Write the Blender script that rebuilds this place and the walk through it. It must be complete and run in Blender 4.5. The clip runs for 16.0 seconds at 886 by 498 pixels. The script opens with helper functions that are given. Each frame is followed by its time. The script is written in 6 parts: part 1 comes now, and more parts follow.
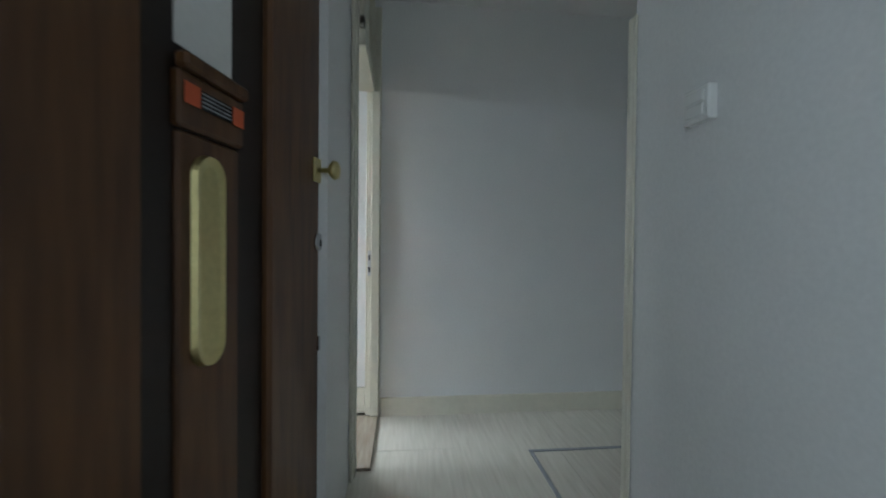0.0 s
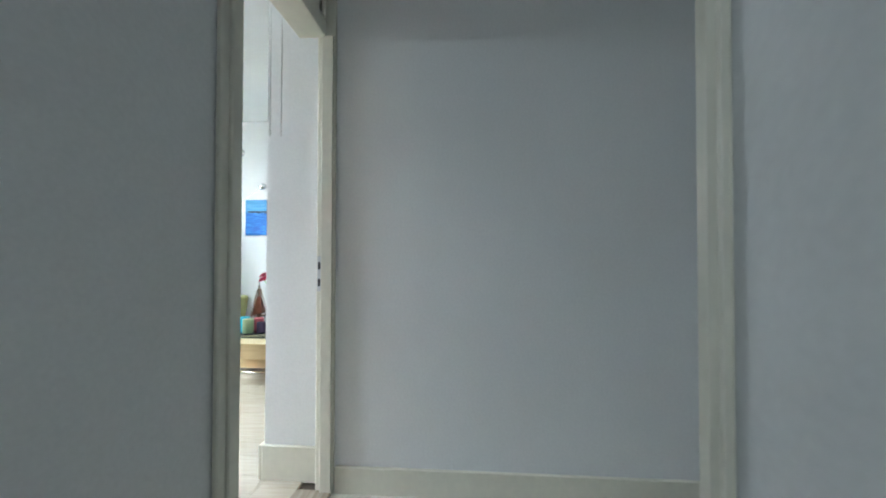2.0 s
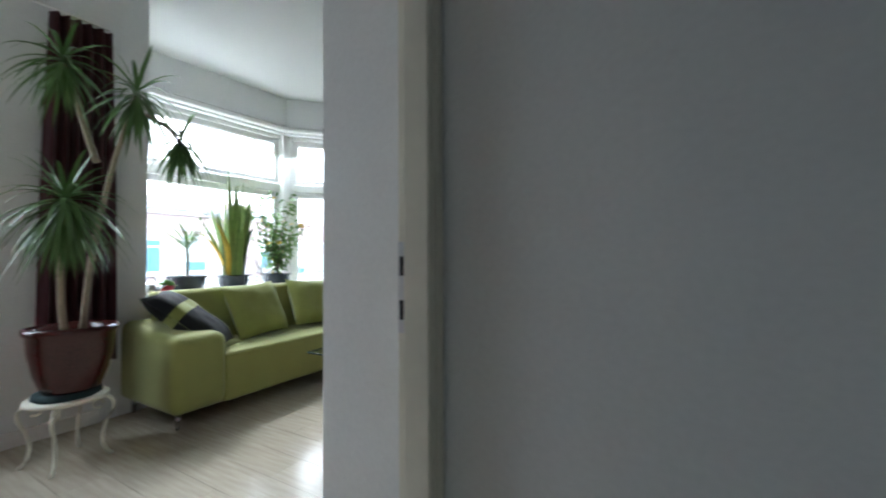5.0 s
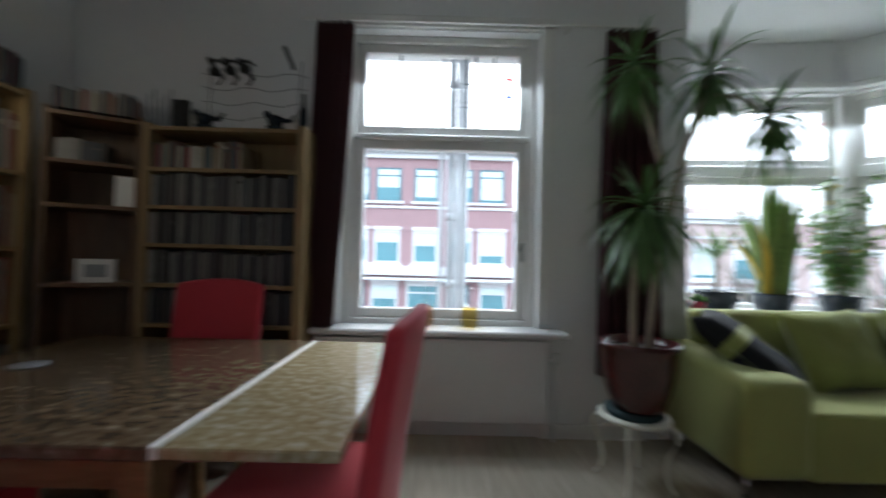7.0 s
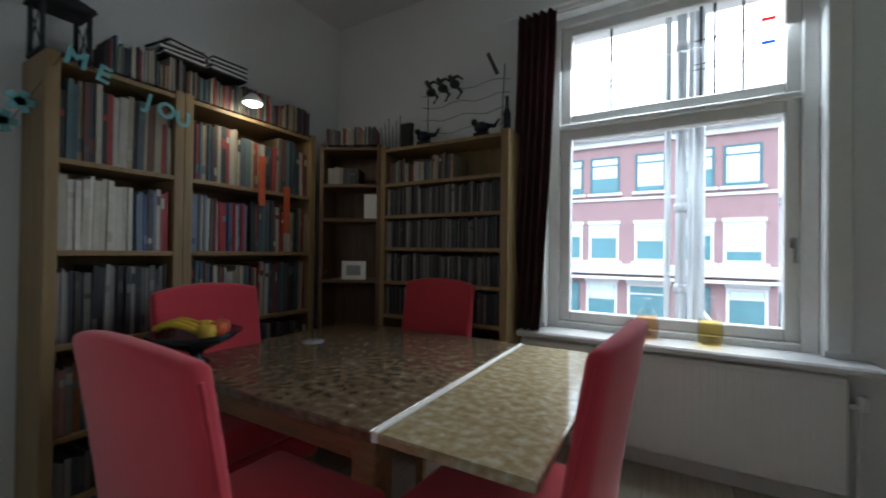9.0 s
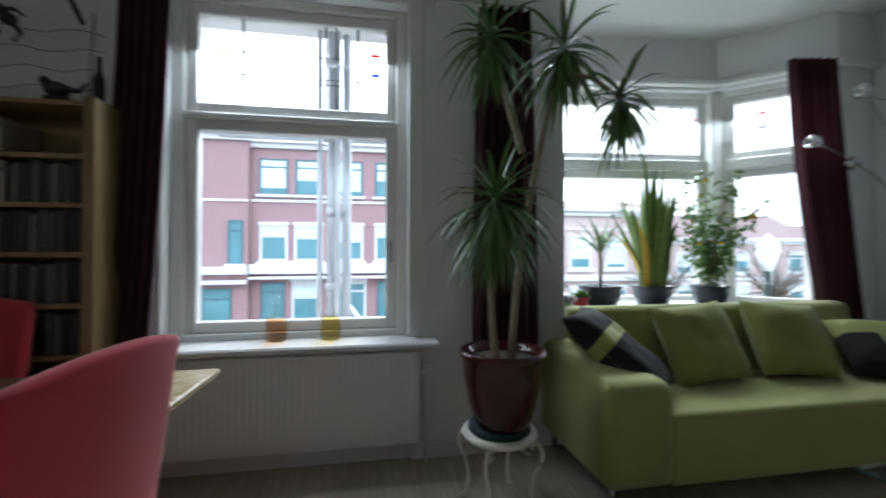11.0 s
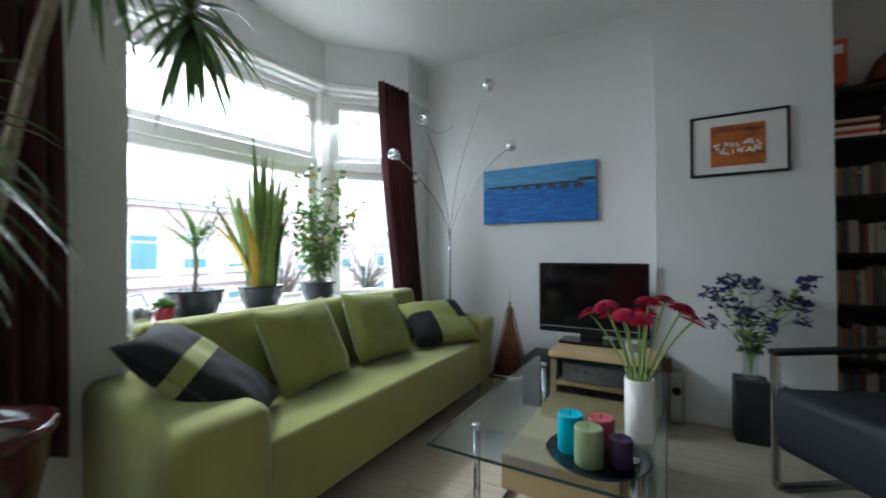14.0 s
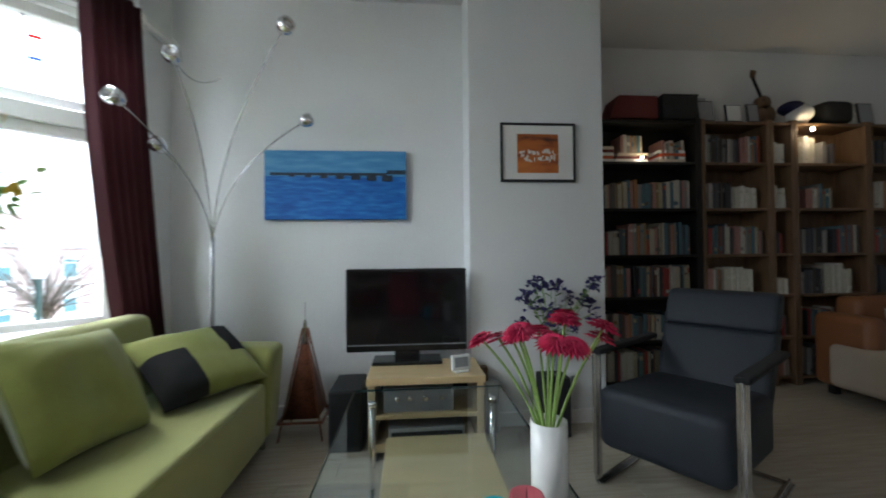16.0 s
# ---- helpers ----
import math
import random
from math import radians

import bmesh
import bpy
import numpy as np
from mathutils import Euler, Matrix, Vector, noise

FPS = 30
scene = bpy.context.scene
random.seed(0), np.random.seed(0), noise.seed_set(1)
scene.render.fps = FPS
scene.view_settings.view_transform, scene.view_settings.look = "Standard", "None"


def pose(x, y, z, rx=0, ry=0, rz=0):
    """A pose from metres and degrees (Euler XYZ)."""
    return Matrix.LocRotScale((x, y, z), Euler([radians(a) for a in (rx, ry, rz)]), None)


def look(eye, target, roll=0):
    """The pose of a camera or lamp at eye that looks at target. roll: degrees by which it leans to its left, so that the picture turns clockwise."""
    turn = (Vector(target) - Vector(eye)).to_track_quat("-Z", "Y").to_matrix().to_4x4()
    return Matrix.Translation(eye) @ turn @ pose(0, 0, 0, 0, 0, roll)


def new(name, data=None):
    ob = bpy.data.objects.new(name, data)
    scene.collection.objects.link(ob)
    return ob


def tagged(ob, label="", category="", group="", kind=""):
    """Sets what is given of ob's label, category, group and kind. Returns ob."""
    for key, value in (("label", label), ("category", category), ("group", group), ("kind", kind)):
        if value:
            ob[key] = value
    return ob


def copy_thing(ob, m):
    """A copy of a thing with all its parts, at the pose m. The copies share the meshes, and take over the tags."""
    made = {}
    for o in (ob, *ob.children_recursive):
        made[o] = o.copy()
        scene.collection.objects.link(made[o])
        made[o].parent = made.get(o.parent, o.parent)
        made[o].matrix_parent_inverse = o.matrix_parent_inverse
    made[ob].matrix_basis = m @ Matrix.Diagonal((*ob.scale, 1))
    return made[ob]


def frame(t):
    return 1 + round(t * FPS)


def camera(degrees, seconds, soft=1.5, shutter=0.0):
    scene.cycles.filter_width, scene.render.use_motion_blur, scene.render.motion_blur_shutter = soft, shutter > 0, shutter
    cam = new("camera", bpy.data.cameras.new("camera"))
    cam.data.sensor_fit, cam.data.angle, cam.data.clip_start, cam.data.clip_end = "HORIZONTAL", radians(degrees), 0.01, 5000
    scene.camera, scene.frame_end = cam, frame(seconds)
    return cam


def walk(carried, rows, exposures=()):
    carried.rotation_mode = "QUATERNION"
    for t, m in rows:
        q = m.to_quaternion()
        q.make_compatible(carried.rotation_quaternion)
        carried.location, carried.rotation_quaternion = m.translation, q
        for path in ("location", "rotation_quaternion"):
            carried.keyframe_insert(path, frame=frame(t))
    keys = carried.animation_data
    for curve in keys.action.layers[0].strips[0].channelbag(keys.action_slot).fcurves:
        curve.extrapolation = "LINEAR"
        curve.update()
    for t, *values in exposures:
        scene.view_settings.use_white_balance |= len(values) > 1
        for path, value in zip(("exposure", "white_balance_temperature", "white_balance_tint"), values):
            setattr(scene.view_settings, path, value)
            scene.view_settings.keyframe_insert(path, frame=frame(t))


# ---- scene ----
cam = camera(96.5, 16.0, 1.8, 0.5)
PATH = [
    (0, (-0.202, 1.402, 1.183), (1.788, 1.202, 1.15), 0.6),
    (0.5, (-0.03, 1.29, 1.161), (1.958, 1.079, 1.129), 0.6),
    (1, (0.235, 1.145, 1.166), (2.229, 0.993, 1.148), 0.6),
    (1.5, (0.423, 1.026, 1.173), (2.423, 1.027, 1.178), 0.4),
    (2, (0.632, 0.895, 1.125), (2.625, 1.046, 1.16), 0.1),
    (2.2, (0.721, 0.872, 1.104), (2.71, 1.069, 1.154), -0.1),
    (2.5, (0.863, 0.897, 1.11), (2.853, 1.088, 1.169), 0.2),
    (2.8, (0.932, 0.895, 1.094), (2.922, 1.086, 1.153), 0.3),
    (3.2, (1.132, 0.891, 1.096), (3.111, 1.172, 1.177), 0.8),
    (5.3, (1.933, 1.294, 1.092), (3.548, 2.473, 1.137), 0.0),
    (5.5, (1.952, 1.362, 1.084), (3.464, 2.67, 1.137), 0.4),
    (6, (1.963, 1.601, 1.079), (3.157, 3.204, 1.142), 0.9),
    (6.5, (1.875, 1.821, 1.136), (2.617, 3.678, 1.172), 1.5),
    (7, (1.718, 1.983, 1.13), (1.729, 3.983, 1.179), 1.4),
    (7.5, (1.584, 2.012, 1.142), (0.916, 3.897, 1.191), 1.4),
    (8, (1.578, 1.995, 1.151), (0.547, 3.708, 1.187), 1.5),
    (8.2, (1.595, 2.008, 1.142), (0.482, 3.669, 1.174), 1.5),
    (10.3, (2.025, 2.23, 1.178), (1.717, 4.206, 1.191), 0.0),
    (10.5, (2.066, 2.243, 1.169), (1.924, 4.238, 1.194), 0.2),
    (11, (2.17, 2.255, 1.171), (2.501, 4.227, 1.197), -0.0),
    (11.5, (2.243, 2.255, 1.149), (2.96, 4.121, 1.185), -0.2),
    (12, (2.296, 2.253, 1.151), (3.345, 3.956, 1.18), -0.2),
    (12.5, (2.345, 2.287, 1.14), (3.615, 3.831, 1.171), -0.2),
    (13, (2.386, 2.339, 1.142), (3.788, 3.764, 1.175), -0.2),
    (13.5, (2.443, 2.443, 1.144), (4.007, 3.69, 1.166), -0.2),
    (14, (2.53, 2.567, 1.148), (4.267, 3.559, 1.165), -0.3),
    (14.5, (2.677, 2.725, 1.158), (4.549, 3.43, 1.183), -0.3),
    (15, (2.768, 2.875, 1.185), (4.72, 3.311, 1.2), -0.3),
    (15.5, (2.869, 2.999, 1.177), (4.865, 3.132, 1.206), -0.5),
    (16, (3.061, 3.046, 1.15), (5.054, 2.884, 1.179), -0.6),
]
EXPOSURES = [(0, 3.15, 5650, 3), (0.6, 3.75, 5650, 3), (1.2, 3.7, 5650, 3), (2.5, 3.45, 5600, 3), (3.2, 3.15, 5600, 4), (5.3, 2.0, 5650, 5), (6.3, 1.3, 5650, 5), (8.2, 1.4, 5700, 4), (10.3, 1.3, 5600, 4), (12.0, 1.15, 5600, 5), (13.0, 1.15, 5650, 5), (14.0, 1.85, 5750, 6), (14.6, 1.75, 5750, 6), (16, 1.95, 5850, 6)]
walk(cam, [(t, look(eye, target, roll)) for t, eye, target, roll in PATH], EXPOSURES)

# ---- world and light ----
world = bpy.data.worlds.new("overcast_sky")
scene.world = world
world.use_nodes = True
wn = world.node_tree
sky = wn.nodes.new("ShaderNodeTexSky")
sky.sky_type = 'NISHITA'
sky.sun_disc = False
sky.sun_elevation = radians(42)
sky.sun_rotation = radians(20)
sky.air_density, sky.dust_density, sky.ozone_density = 1.0, 6.0, 1.0
cloud = wn.nodes.new("ShaderNodeMixRGB")
cloud.inputs[0].default_value = 0.75
cloud.inputs[2].default_value = (10.5, 11.0, 11.6, 1)
wn.links.new(sky.outputs[0], cloud.inputs[1])
# an overcast sky grows brighter from the horizon to the zenith
sky_co, sky_xyz, sky_up, sky_mul = (wn.nodes.new("ShaderNode" + k) for k in ("TexCoord", "SeparateXYZ", "MapRange", "VectorMath"))
sky_up.inputs[3].default_value, sky_up.inputs[4].default_value = 0.6, 2.1
sky_mul.operation = 'SCALE'
wn.links.new(sky_co.outputs["Generated"], sky_xyz.inputs[0])
wn.links.new(sky_xyz.outputs[2], sky_up.inputs[0])
wn.links.new(cloud.outputs[0], sky_mul.inputs[0])
wn.links.new(sky_up.outputs[0], sky_mul.inputs["Scale"])
bg = wn.nodes["Background"]
bg.inputs[1].default_value = 0.145
wn.links.new(sky_mul.outputs[0], bg.inputs[0])


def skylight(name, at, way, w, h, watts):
    """An area lamp adding sky light in an upper window light, or at the landing."""
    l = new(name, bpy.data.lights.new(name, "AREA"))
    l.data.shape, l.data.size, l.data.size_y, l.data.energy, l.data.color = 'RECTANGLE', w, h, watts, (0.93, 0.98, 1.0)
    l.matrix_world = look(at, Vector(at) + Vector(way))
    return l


skylight("skylight_window", (1.71, 4.80, 2.26), (0, -1, -3.2), 1.04, 0.46, 8)
skylight("skylight_bay", (4.24, 5.53, 2.28), (-0.09, -1, -3.2), 1.44, 0.42, 15)
skylight("skylight_bay_side", (5.47, 5.14, 2.28), (-0.69, -0.72, -3.2), 0.46, 0.42, 5)
# added fill for the hall, set in an unseen landing opening
skylight("landing_fill", (-0.62, 1.86, 1.45), (0.9, -1, 0), 0.66, 1.5, 0.7)
sun = new("sun", bpy.data.lights.new("sun", "SUN"))
sun.data.energy, sun.data.angle, sun.data.color = 0.8, radians(25), (1.0, 0.96, 0.9)
sun.matrix_world = look((0, 0, 30), (-8, -26, 0))


# ---- materials ----
def nodes_of(name):
    m = bpy.data.materials.new(name)
    m.use_nodes = True
    n = m.node_tree
    return m, n, n.nodes["Principled BSDF"]


def mat(name, col, rough=0.5, metal=0.0, vary=0.15, scale=6.0, bump=0.0, fine=60.0, spec=0.5, stretch=(1, 1, 1), sheen=0.0, island=0.0, objvary=0.0):
    """Colour varied at two scales, with a fine relief."""
    m, n, b = nodes_of(name)
    N, L = n.nodes.new, n.links.new
    tc, mp = N("ShaderNodeTexCoord"), N("ShaderNodeMapping")
    mp.inputs["Scale"].default_value = stretch
    L(tc.outputs["Object"], mp.inputs[0])
    n1, n2 = N("ShaderNodeTexNoise"), N("ShaderNodeTexNoise")
    n1.inputs["Scale"].default_value, n2.inputs["Scale"].default_value = scale, fine
    n1.inputs["Detail"].default_value = 4
    for q in (n1, n2):
        L(mp.outputs[0], q.inputs["Vector"])
    add = N("ShaderNodeMath")
    add.operation = 'ADD'
    L(n1.outputs[0], add.inputs[0])
    L(n2.outputs[0], add.inputs[1])
    last = add
    if island or objvary:
        src = N("ShaderNodeNewGeometry") if island else N("ShaderNodeObjectInfo")
        ma = N("ShaderNodeMath")
        ma.operation = 'MULTIPLY_ADD'
        L(src.outputs["Random Per Island" if island else "Random"], ma.inputs[0])
        ma.inputs[1].default_value = (island or objvary)
        L(add.outputs[0], ma.inputs[2])
        last = ma
    rp = N("ShaderNodeMapRange")
    rp.inputs[1].default_value, rp.inputs[2].default_value = 0.6, 1.4 + (island or objvary)
    rp.inputs[3].default_value, rp.inputs[4].default_value = 1 - vary, 1 + vary
    L(last.outputs[0], rp.inputs[0])
    mx = N("ShaderNodeVectorMath")
    mx.operation = 'SCALE'
    mx.inputs[0].default_value = col[:3]
    L(rp.outputs[0], mx.inputs["Scale"])
    L(mx.outputs[0], b.inputs["Base Color"])
    b.inputs["Roughness"].default_value = rough
    b.inputs["Metallic"].default_value = metal
    b.inputs["Specular IOR Level"].default_value = spec
    if sheen:
        b.inputs["Sheen Weight"].default_value = sheen
    if bump:
        bp = N("ShaderNodeBump")
        bp.inputs["Strength"].default_value, bp.inputs["Distance"].default_value = bump, 0.004
        L(n2.outputs[0], bp.inputs["Height"])
        L(bp.outputs[0], b.inputs["Normal"])
    return m


def ramp_mat(name, stops, scale, rough, stretch=(1, 1, 1), bump=0.1, detail=6.0, objshift=0.0, distortion=0.0):
    """Colours from a noise, through a ramp."""
    m, n, b = nodes_of(name)
    N, L = n.nodes.new, n.links.new
    tc, mp, nz, cr = N("ShaderNodeTexCoord"), N("ShaderNodeMapping"), N("ShaderNodeTexNoise"), N("ShaderNodeValToRGB")
    mp.inputs["Scale"].default_value = stretch
    L(tc.outputs["Object"], mp.inputs[0])
    L(mp.outputs[0], nz.inputs["Vector"])
    nz.inputs["Scale"].default_value, nz.inputs["Detail"].default_value = scale, detail
    nz.inputs["Distortion"].default_value = distortion
    src = nz.outputs[0]
    if objshift:
        oi, ma = N("ShaderNodeObjectInfo"), N("ShaderNodeMath")
        ma.operation = 'MULTIPLY_ADD'
        L(oi.outputs["Random"], ma.inputs[0])
        ma.inputs[1].default_value = objshift
        L(nz.outputs[0], ma.inputs[2])
        src = ma.outputs[0]
    els = cr.color_ramp.elements
    while len(els) < len(stops):
        els.new(0.5)
    for e, (p, c) in zip(els, stops):
        e.position, e.color = p, (*c, 1)
    L(src, cr.inputs[0])
    L(cr.outputs[0], b.inputs["Base Color"])
    b.inputs["Roughness"].default_value = rough
    bp = N("ShaderNodeBump")
    bp.inputs["Strength"].default_value, bp.inputs["Distance"].default_value = bump, 0.003
    L(nz.outputs[0], bp.inputs["Height"])
    L(bp.outputs[0], b.inputs["Normal"])
    return m


def books_mat(name, cols, rough=0.55, depth=0.5):
    """A colour for each book, by its island."""
    m, n, b = nodes_of(name)
    N, L = n.nodes.new, n.links.new
    g, cr, nz, tc, mx = N("ShaderNodeNewGeometry"), N("ShaderNodeValToRGB"), N("ShaderNodeTexNoise"), N("ShaderNodeTexCoord"), N("ShaderNodeMixRGB")
    cr.color_ramp.interpolation = 'CONSTANT'
    els = cr.color_ramp.elements
    while len(els) < len(cols):
        els.new(0.5)
    for i, c in enumerate(cols):
        els[i].position, els[i].color = i / len(cols), (c[0] * depth, c[1] * depth, c[2] * depth, 1)
    L(g.outputs["Random Per Island"], cr.inputs[0])
    L(tc.outputs["Object"], nz.inputs["Vector"])
    nz.inputs["Scale"].default_value = 35
    mx.blend_type = 'MULTIPLY'
    mx.inputs[0].default_value = 0.3
    L(cr.outputs[0], mx.inputs[1])
    L(nz.outputs[0], mx.inputs[2])
    L(mx.outputs[0], b.inputs["Base Color"])
    b.inputs["Roughness"].default_value = rough
    return m


def glass_mat(name, tint=(1, 1, 1), rough=0.0, gloss=0.06):
    """Thin pane: clear, with a weak mirror."""
    m = bpy.data.materials.new(name)
    m.use_nodes = True
    n = m.node_tree
    n.nodes.clear()
    N, L = n.nodes.new, n.links.new
    out, mx, tr, gl, fr = N("ShaderNodeOutputMaterial"), N("ShaderNodeMixShader"), N("ShaderNodeBsdfTransparent"), N("ShaderNodeBsdfGlossy"), N("ShaderNodeLayerWeight")
    tr.inputs[0].default_value = (*tint, 1)
    gl.inputs["Roughness"].default_value = rough
    fr.inputs["Blend"].default_value = 0.5
    pw, ma = N("ShaderNodeMath"), N("ShaderNodeMath")
    pw.operation, ma.operation = 'POWER', 'MULTIPLY_ADD'
    pw.inputs[1].default_value = 4.0
    ma.inputs[1].default_value, ma.inputs[2].default_value = 0.75, gloss * 0.5
    L(fr.outputs["Facing"], pw.inputs[0])
    L(pw.outputs[0], ma.inputs[0])
    L(ma.outputs[0], mx.inputs[0])
    L(tr.outputs[0], mx.inputs[1])
    L(gl.outputs[0], mx.inputs[2])
    L(mx.outputs[0], out.inputs[0])
    return m


def lit_mat(name, col, strength):
    m, n, b = nodes_of(name)
    b.inputs["Base Color"].default_value = (*col, 1)
    b.inputs["Emission Color"].default_value = (*col, 1)
    b.inputs["Emission Strength"].default_value = strength
    return m


PAINT = mat("wall_paint", (0.78, 0.78, 0.77), 0.75, vary=0.05, scale=1.5, bump=0.12, fine=90)
CEIL = mat("ceiling_paint", (0.74, 0.74, 0.73), 0.85, vary=0.03, scale=1.2, bump=0.05, fine=70)
GLOSSY = mat("gloss_white_paint", (0.78, 0.77, 0.74), 0.3, vary=0.04, scale=3, bump=0.03, fine=30)
CREAM = mat("cream_gloss_paint", (0.74, 0.71, 0.60), 0.35, vary=0.05, scale=4, bump=0.03, fine=30)
PLANK = ramp_mat("laminate_plank", [(0.25, (0.42, 0.36, 0.28)), (0.55, (0.50, 0.44, 0.35)), (0.8, (0.57, 0.51, 0.42))], 5, 0.17, stretch=(10, 0.8, 1), bump=0.03, objshift=0.12)
HALLPLANK = ramp_mat("hall_board", [(0.25, (0.50, 0.46, 0.38)), (0.55, (0.60, 0.56, 0.48)), (0.8, (0.67, 0.63, 0.55))], 5, 0.4, stretch=(0.8, 10, 1), bump=0.08, objshift=0.15)
GAP = mat("dark_gap", (0.10, 0.08, 0.06), 0.8)
WALNUT = ramp_mat("dark_door_wood", [(0.2, (0.045, 0.018, 0.006)), (0.5, (0.10, 0.044, 0.015)), (0.8, (0.15, 0.070, 0.024))], 6, 0.4, stretch=(7, 7, 0.6), bump=0.1)
# near-black brown: the shade in the door's recesses is put into the colour
WALNUT_SHADE = mat("shaded_door_wood", (0.02, 0.012, 0.008), 0.5, vary=0.2)
OLIVE = mat("olive_green_fabric", (0.33, 0.34, 0.10), 0.9, vary=0.10, scale=5, bump=0.25, fine=500, sheen=0.3)
OLIVE_DK = mat("moss_green_velvet", (0.29, 0.31, 0.075), 0.85, vary=0.18, scale=9, bump=0.2, fine=300, sheen=0.25)
BLACKFAB = mat("black_fabric", (0.011, 0.011, 0.012), 0.9, vary=0.2, bump=0.2, fine=400)
REDFAB = mat("red_chair_fabric", (0.50, 0.035, 0.055), 0.9, vary=0.12, scale=4, bump=0.25, fine=450, sheen=0.25)
MAROON = mat("maroon_curtain", (0.10, 0.030, 0.038), 0.9, vary=0.2, scale=3, bump=0.2, fine=300, sheen=0.2)
NAVY = mat("dark_navy_leather", (0.013, 0.017, 0.025), 0.65, vary=0.15, scale=5, bump=0.2, fine=220)
STEEL = mat("brushed_steel", (0.55, 0.55, 0.56), 0.22, 1.0, vary=0.06, scale=10)
PLATE = mat("dull_zinc_plate", (0.62, 0.63, 0.64), 0.45, 0.25, vary=0.08)
CHROME = mat("chrome", (0.80, 0.80, 0.81), 0.08, 1.0, vary=0.03)
BRASS = mat("aged_brass", (0.66, 0.58, 0.28), 0.3, 1.0, vary=0.12, scale=12)
PINE = ramp_mat("pine_wood", [(0.2, (0.20, 0.13, 0.055)), (0.5, (0.28, 0.19, 0.085)), (0.8, (0.34, 0.24, 0.11))], 5, 0.5, stretch=(6, 6, 0.7), bump=0.08)
BIRCH = ramp_mat("birch_veneer", [(0.2, (0.55, 0.40, 0.20)), (0.5, (0.64, 0.48, 0.26)), (0.8, (0.70, 0.54, 0.31))], 4, 0.35, stretch=(7, 0.8, 7), bump=0.04)
OAKTOP = ramp_mat("worn_table_top", [(0.30, (0.085, 0.052, 0.028)), (0.50, (0.135, 0.092, 0.055)), (0.62, (0.18, 0.135, 0.088)), (0.74, (0.33, 0.28, 0.21))], 28, 0.17, bump=0.08, detail=10)
OAKLEAF = ramp_mat("worn_leaf_top", [(0.3, (0.27, 0.20, 0.10)), (0.5, (0.36, 0.29, 0.17)), (0.62, (0.43, 0.37, 0.26)), (0.75, (0.52, 0.47, 0.38))], 30, 0.12, bump=0.08, detail=10)
OAKSIDE = ramp_mat("oak_side", [(0.3, (0.20, 0.12, 0.05)), (0.7, (0.32, 0.20, 0.09))], 6, 0.5, stretch=(1, 6, 6), bump=0.08)
BROWNWOOD = ramp_mat("brown_bookcase_wood", [(0.3, (0.11, 0.062, 0.030)), (0.7, (0.19, 0.11, 0.055))], 6, 0.5, stretch=(6, 6, 0.7), bump=0.06)
BLACKWOOD = mat("black_bookcase", (0.008, 0.007, 0.006), 0.75, vary=0.2)
WORNSILL = ramp_mat("worn_threshold_wood", [(0.3, (0.22, 0.17, 0.12)), (0.7, (0.40, 0.34, 0.27))], 6, 0.55, stretch=(1, 7, 7), bump=0.15)
WHITE = mat("white_ceramic", (0.82, 0.82, 0.80), 0.2, vary=0.02)
RADWHITE = mat("radiator_enamel", (0.80, 0.80, 0.79), 0.35, vary=0.03)
BURGUNDY = mat("burgundy_glaze", (0.055, 0.011, 0.010), 0.15, vary=0.35, scale=7)
DARKPOT = mat("dark_glazed_pot", (0.016, 0.024, 0.034), 0.2, vary=0.3)
SOIL = mat("potting_soil", (0.05, 0.035, 0.025), 0.95, vary=0.4, scale=40, bump=0.6)
STONESILL = mat("pale_sill", (0.66, 0.66, 0.65), 0.22, vary=0.06, scale=9)
TVBLACK = mat("tv_black_plastic", (0.012, 0.012, 0.013), 0.2, vary=0.05)
SCREEN = mat("dark_screen", (0.006, 0.006, 0.007), 0.09, vary=0.05)
GREYBOX = mat("grey_electronics", (0.42, 0.42, 0.43), 0.35, 0.6, vary=0.1)
BARK = mat("pale_bark", (0.30, 0.24, 0.17), 0.9, vary=0.3, scale=20, bump=0.6, fine=60)
LEAF_DK = mat("yucca_leaf", (0.11, 0.20, 0.055), 0.38, vary=0.35, scale=5, island=0.5)
LEAF_SV = mat("snake_plant_leaf", (0.17, 0.25, 0.07), 0.4, vary=0.55, scale=9, fine=45, island=0.4, stretch=(1, 1, 5))
LEAF_RIM = mat("snake_plant_rim", (0.28, 0.34, 0.10), 0.4, vary=0.2, scale=12)
LEAF_YL = mat("yellow_leaf", (0.62, 0.42, 0.04), 0.5, vary=0.2)
LEAF_FC = mat("ficus_leaf", (0.15, 0.27, 0.06), 0.35, vary=0.35, scale=5, island=0.5)
STEM = mat("green_stem", (0.30, 0.45, 0.12), 0.45, vary=0.2)
PETAL = mat("crimson_petal", (0.55, 0.018, 0.085), 0.6, vary=0.3, scale=20, island=0.5)
PETAL_C = mat("flower_centre", (0.30, 0.01, 0.04), 0.8)
BLUEFL = mat("dark_blue_petal", (0.045, 0.036, 0.15), 0.7, vary=0.4, island=0.6)
GLASS = glass_mat("clear_window_glass")
TABLEGLASS = glass_mat("smoked_table_glass", (0.88, 0.92, 0.915))
VASEGLASS = glass_mat("vase_glass", (0.93, 0.95, 0.95))
LEAD = mat("lead_came", (0.10, 0.10, 0.11), 0.6, 0.4)
AMBER = glass_mat("amber_glass", (0.99, 0.84, 0.44))
ORANGEGL = glass_mat("orange_liquid", (1.0, 0.74, 0.52))
REDGL = glass_mat("red_stained_glass", (0.75, 0.06, 0.05))
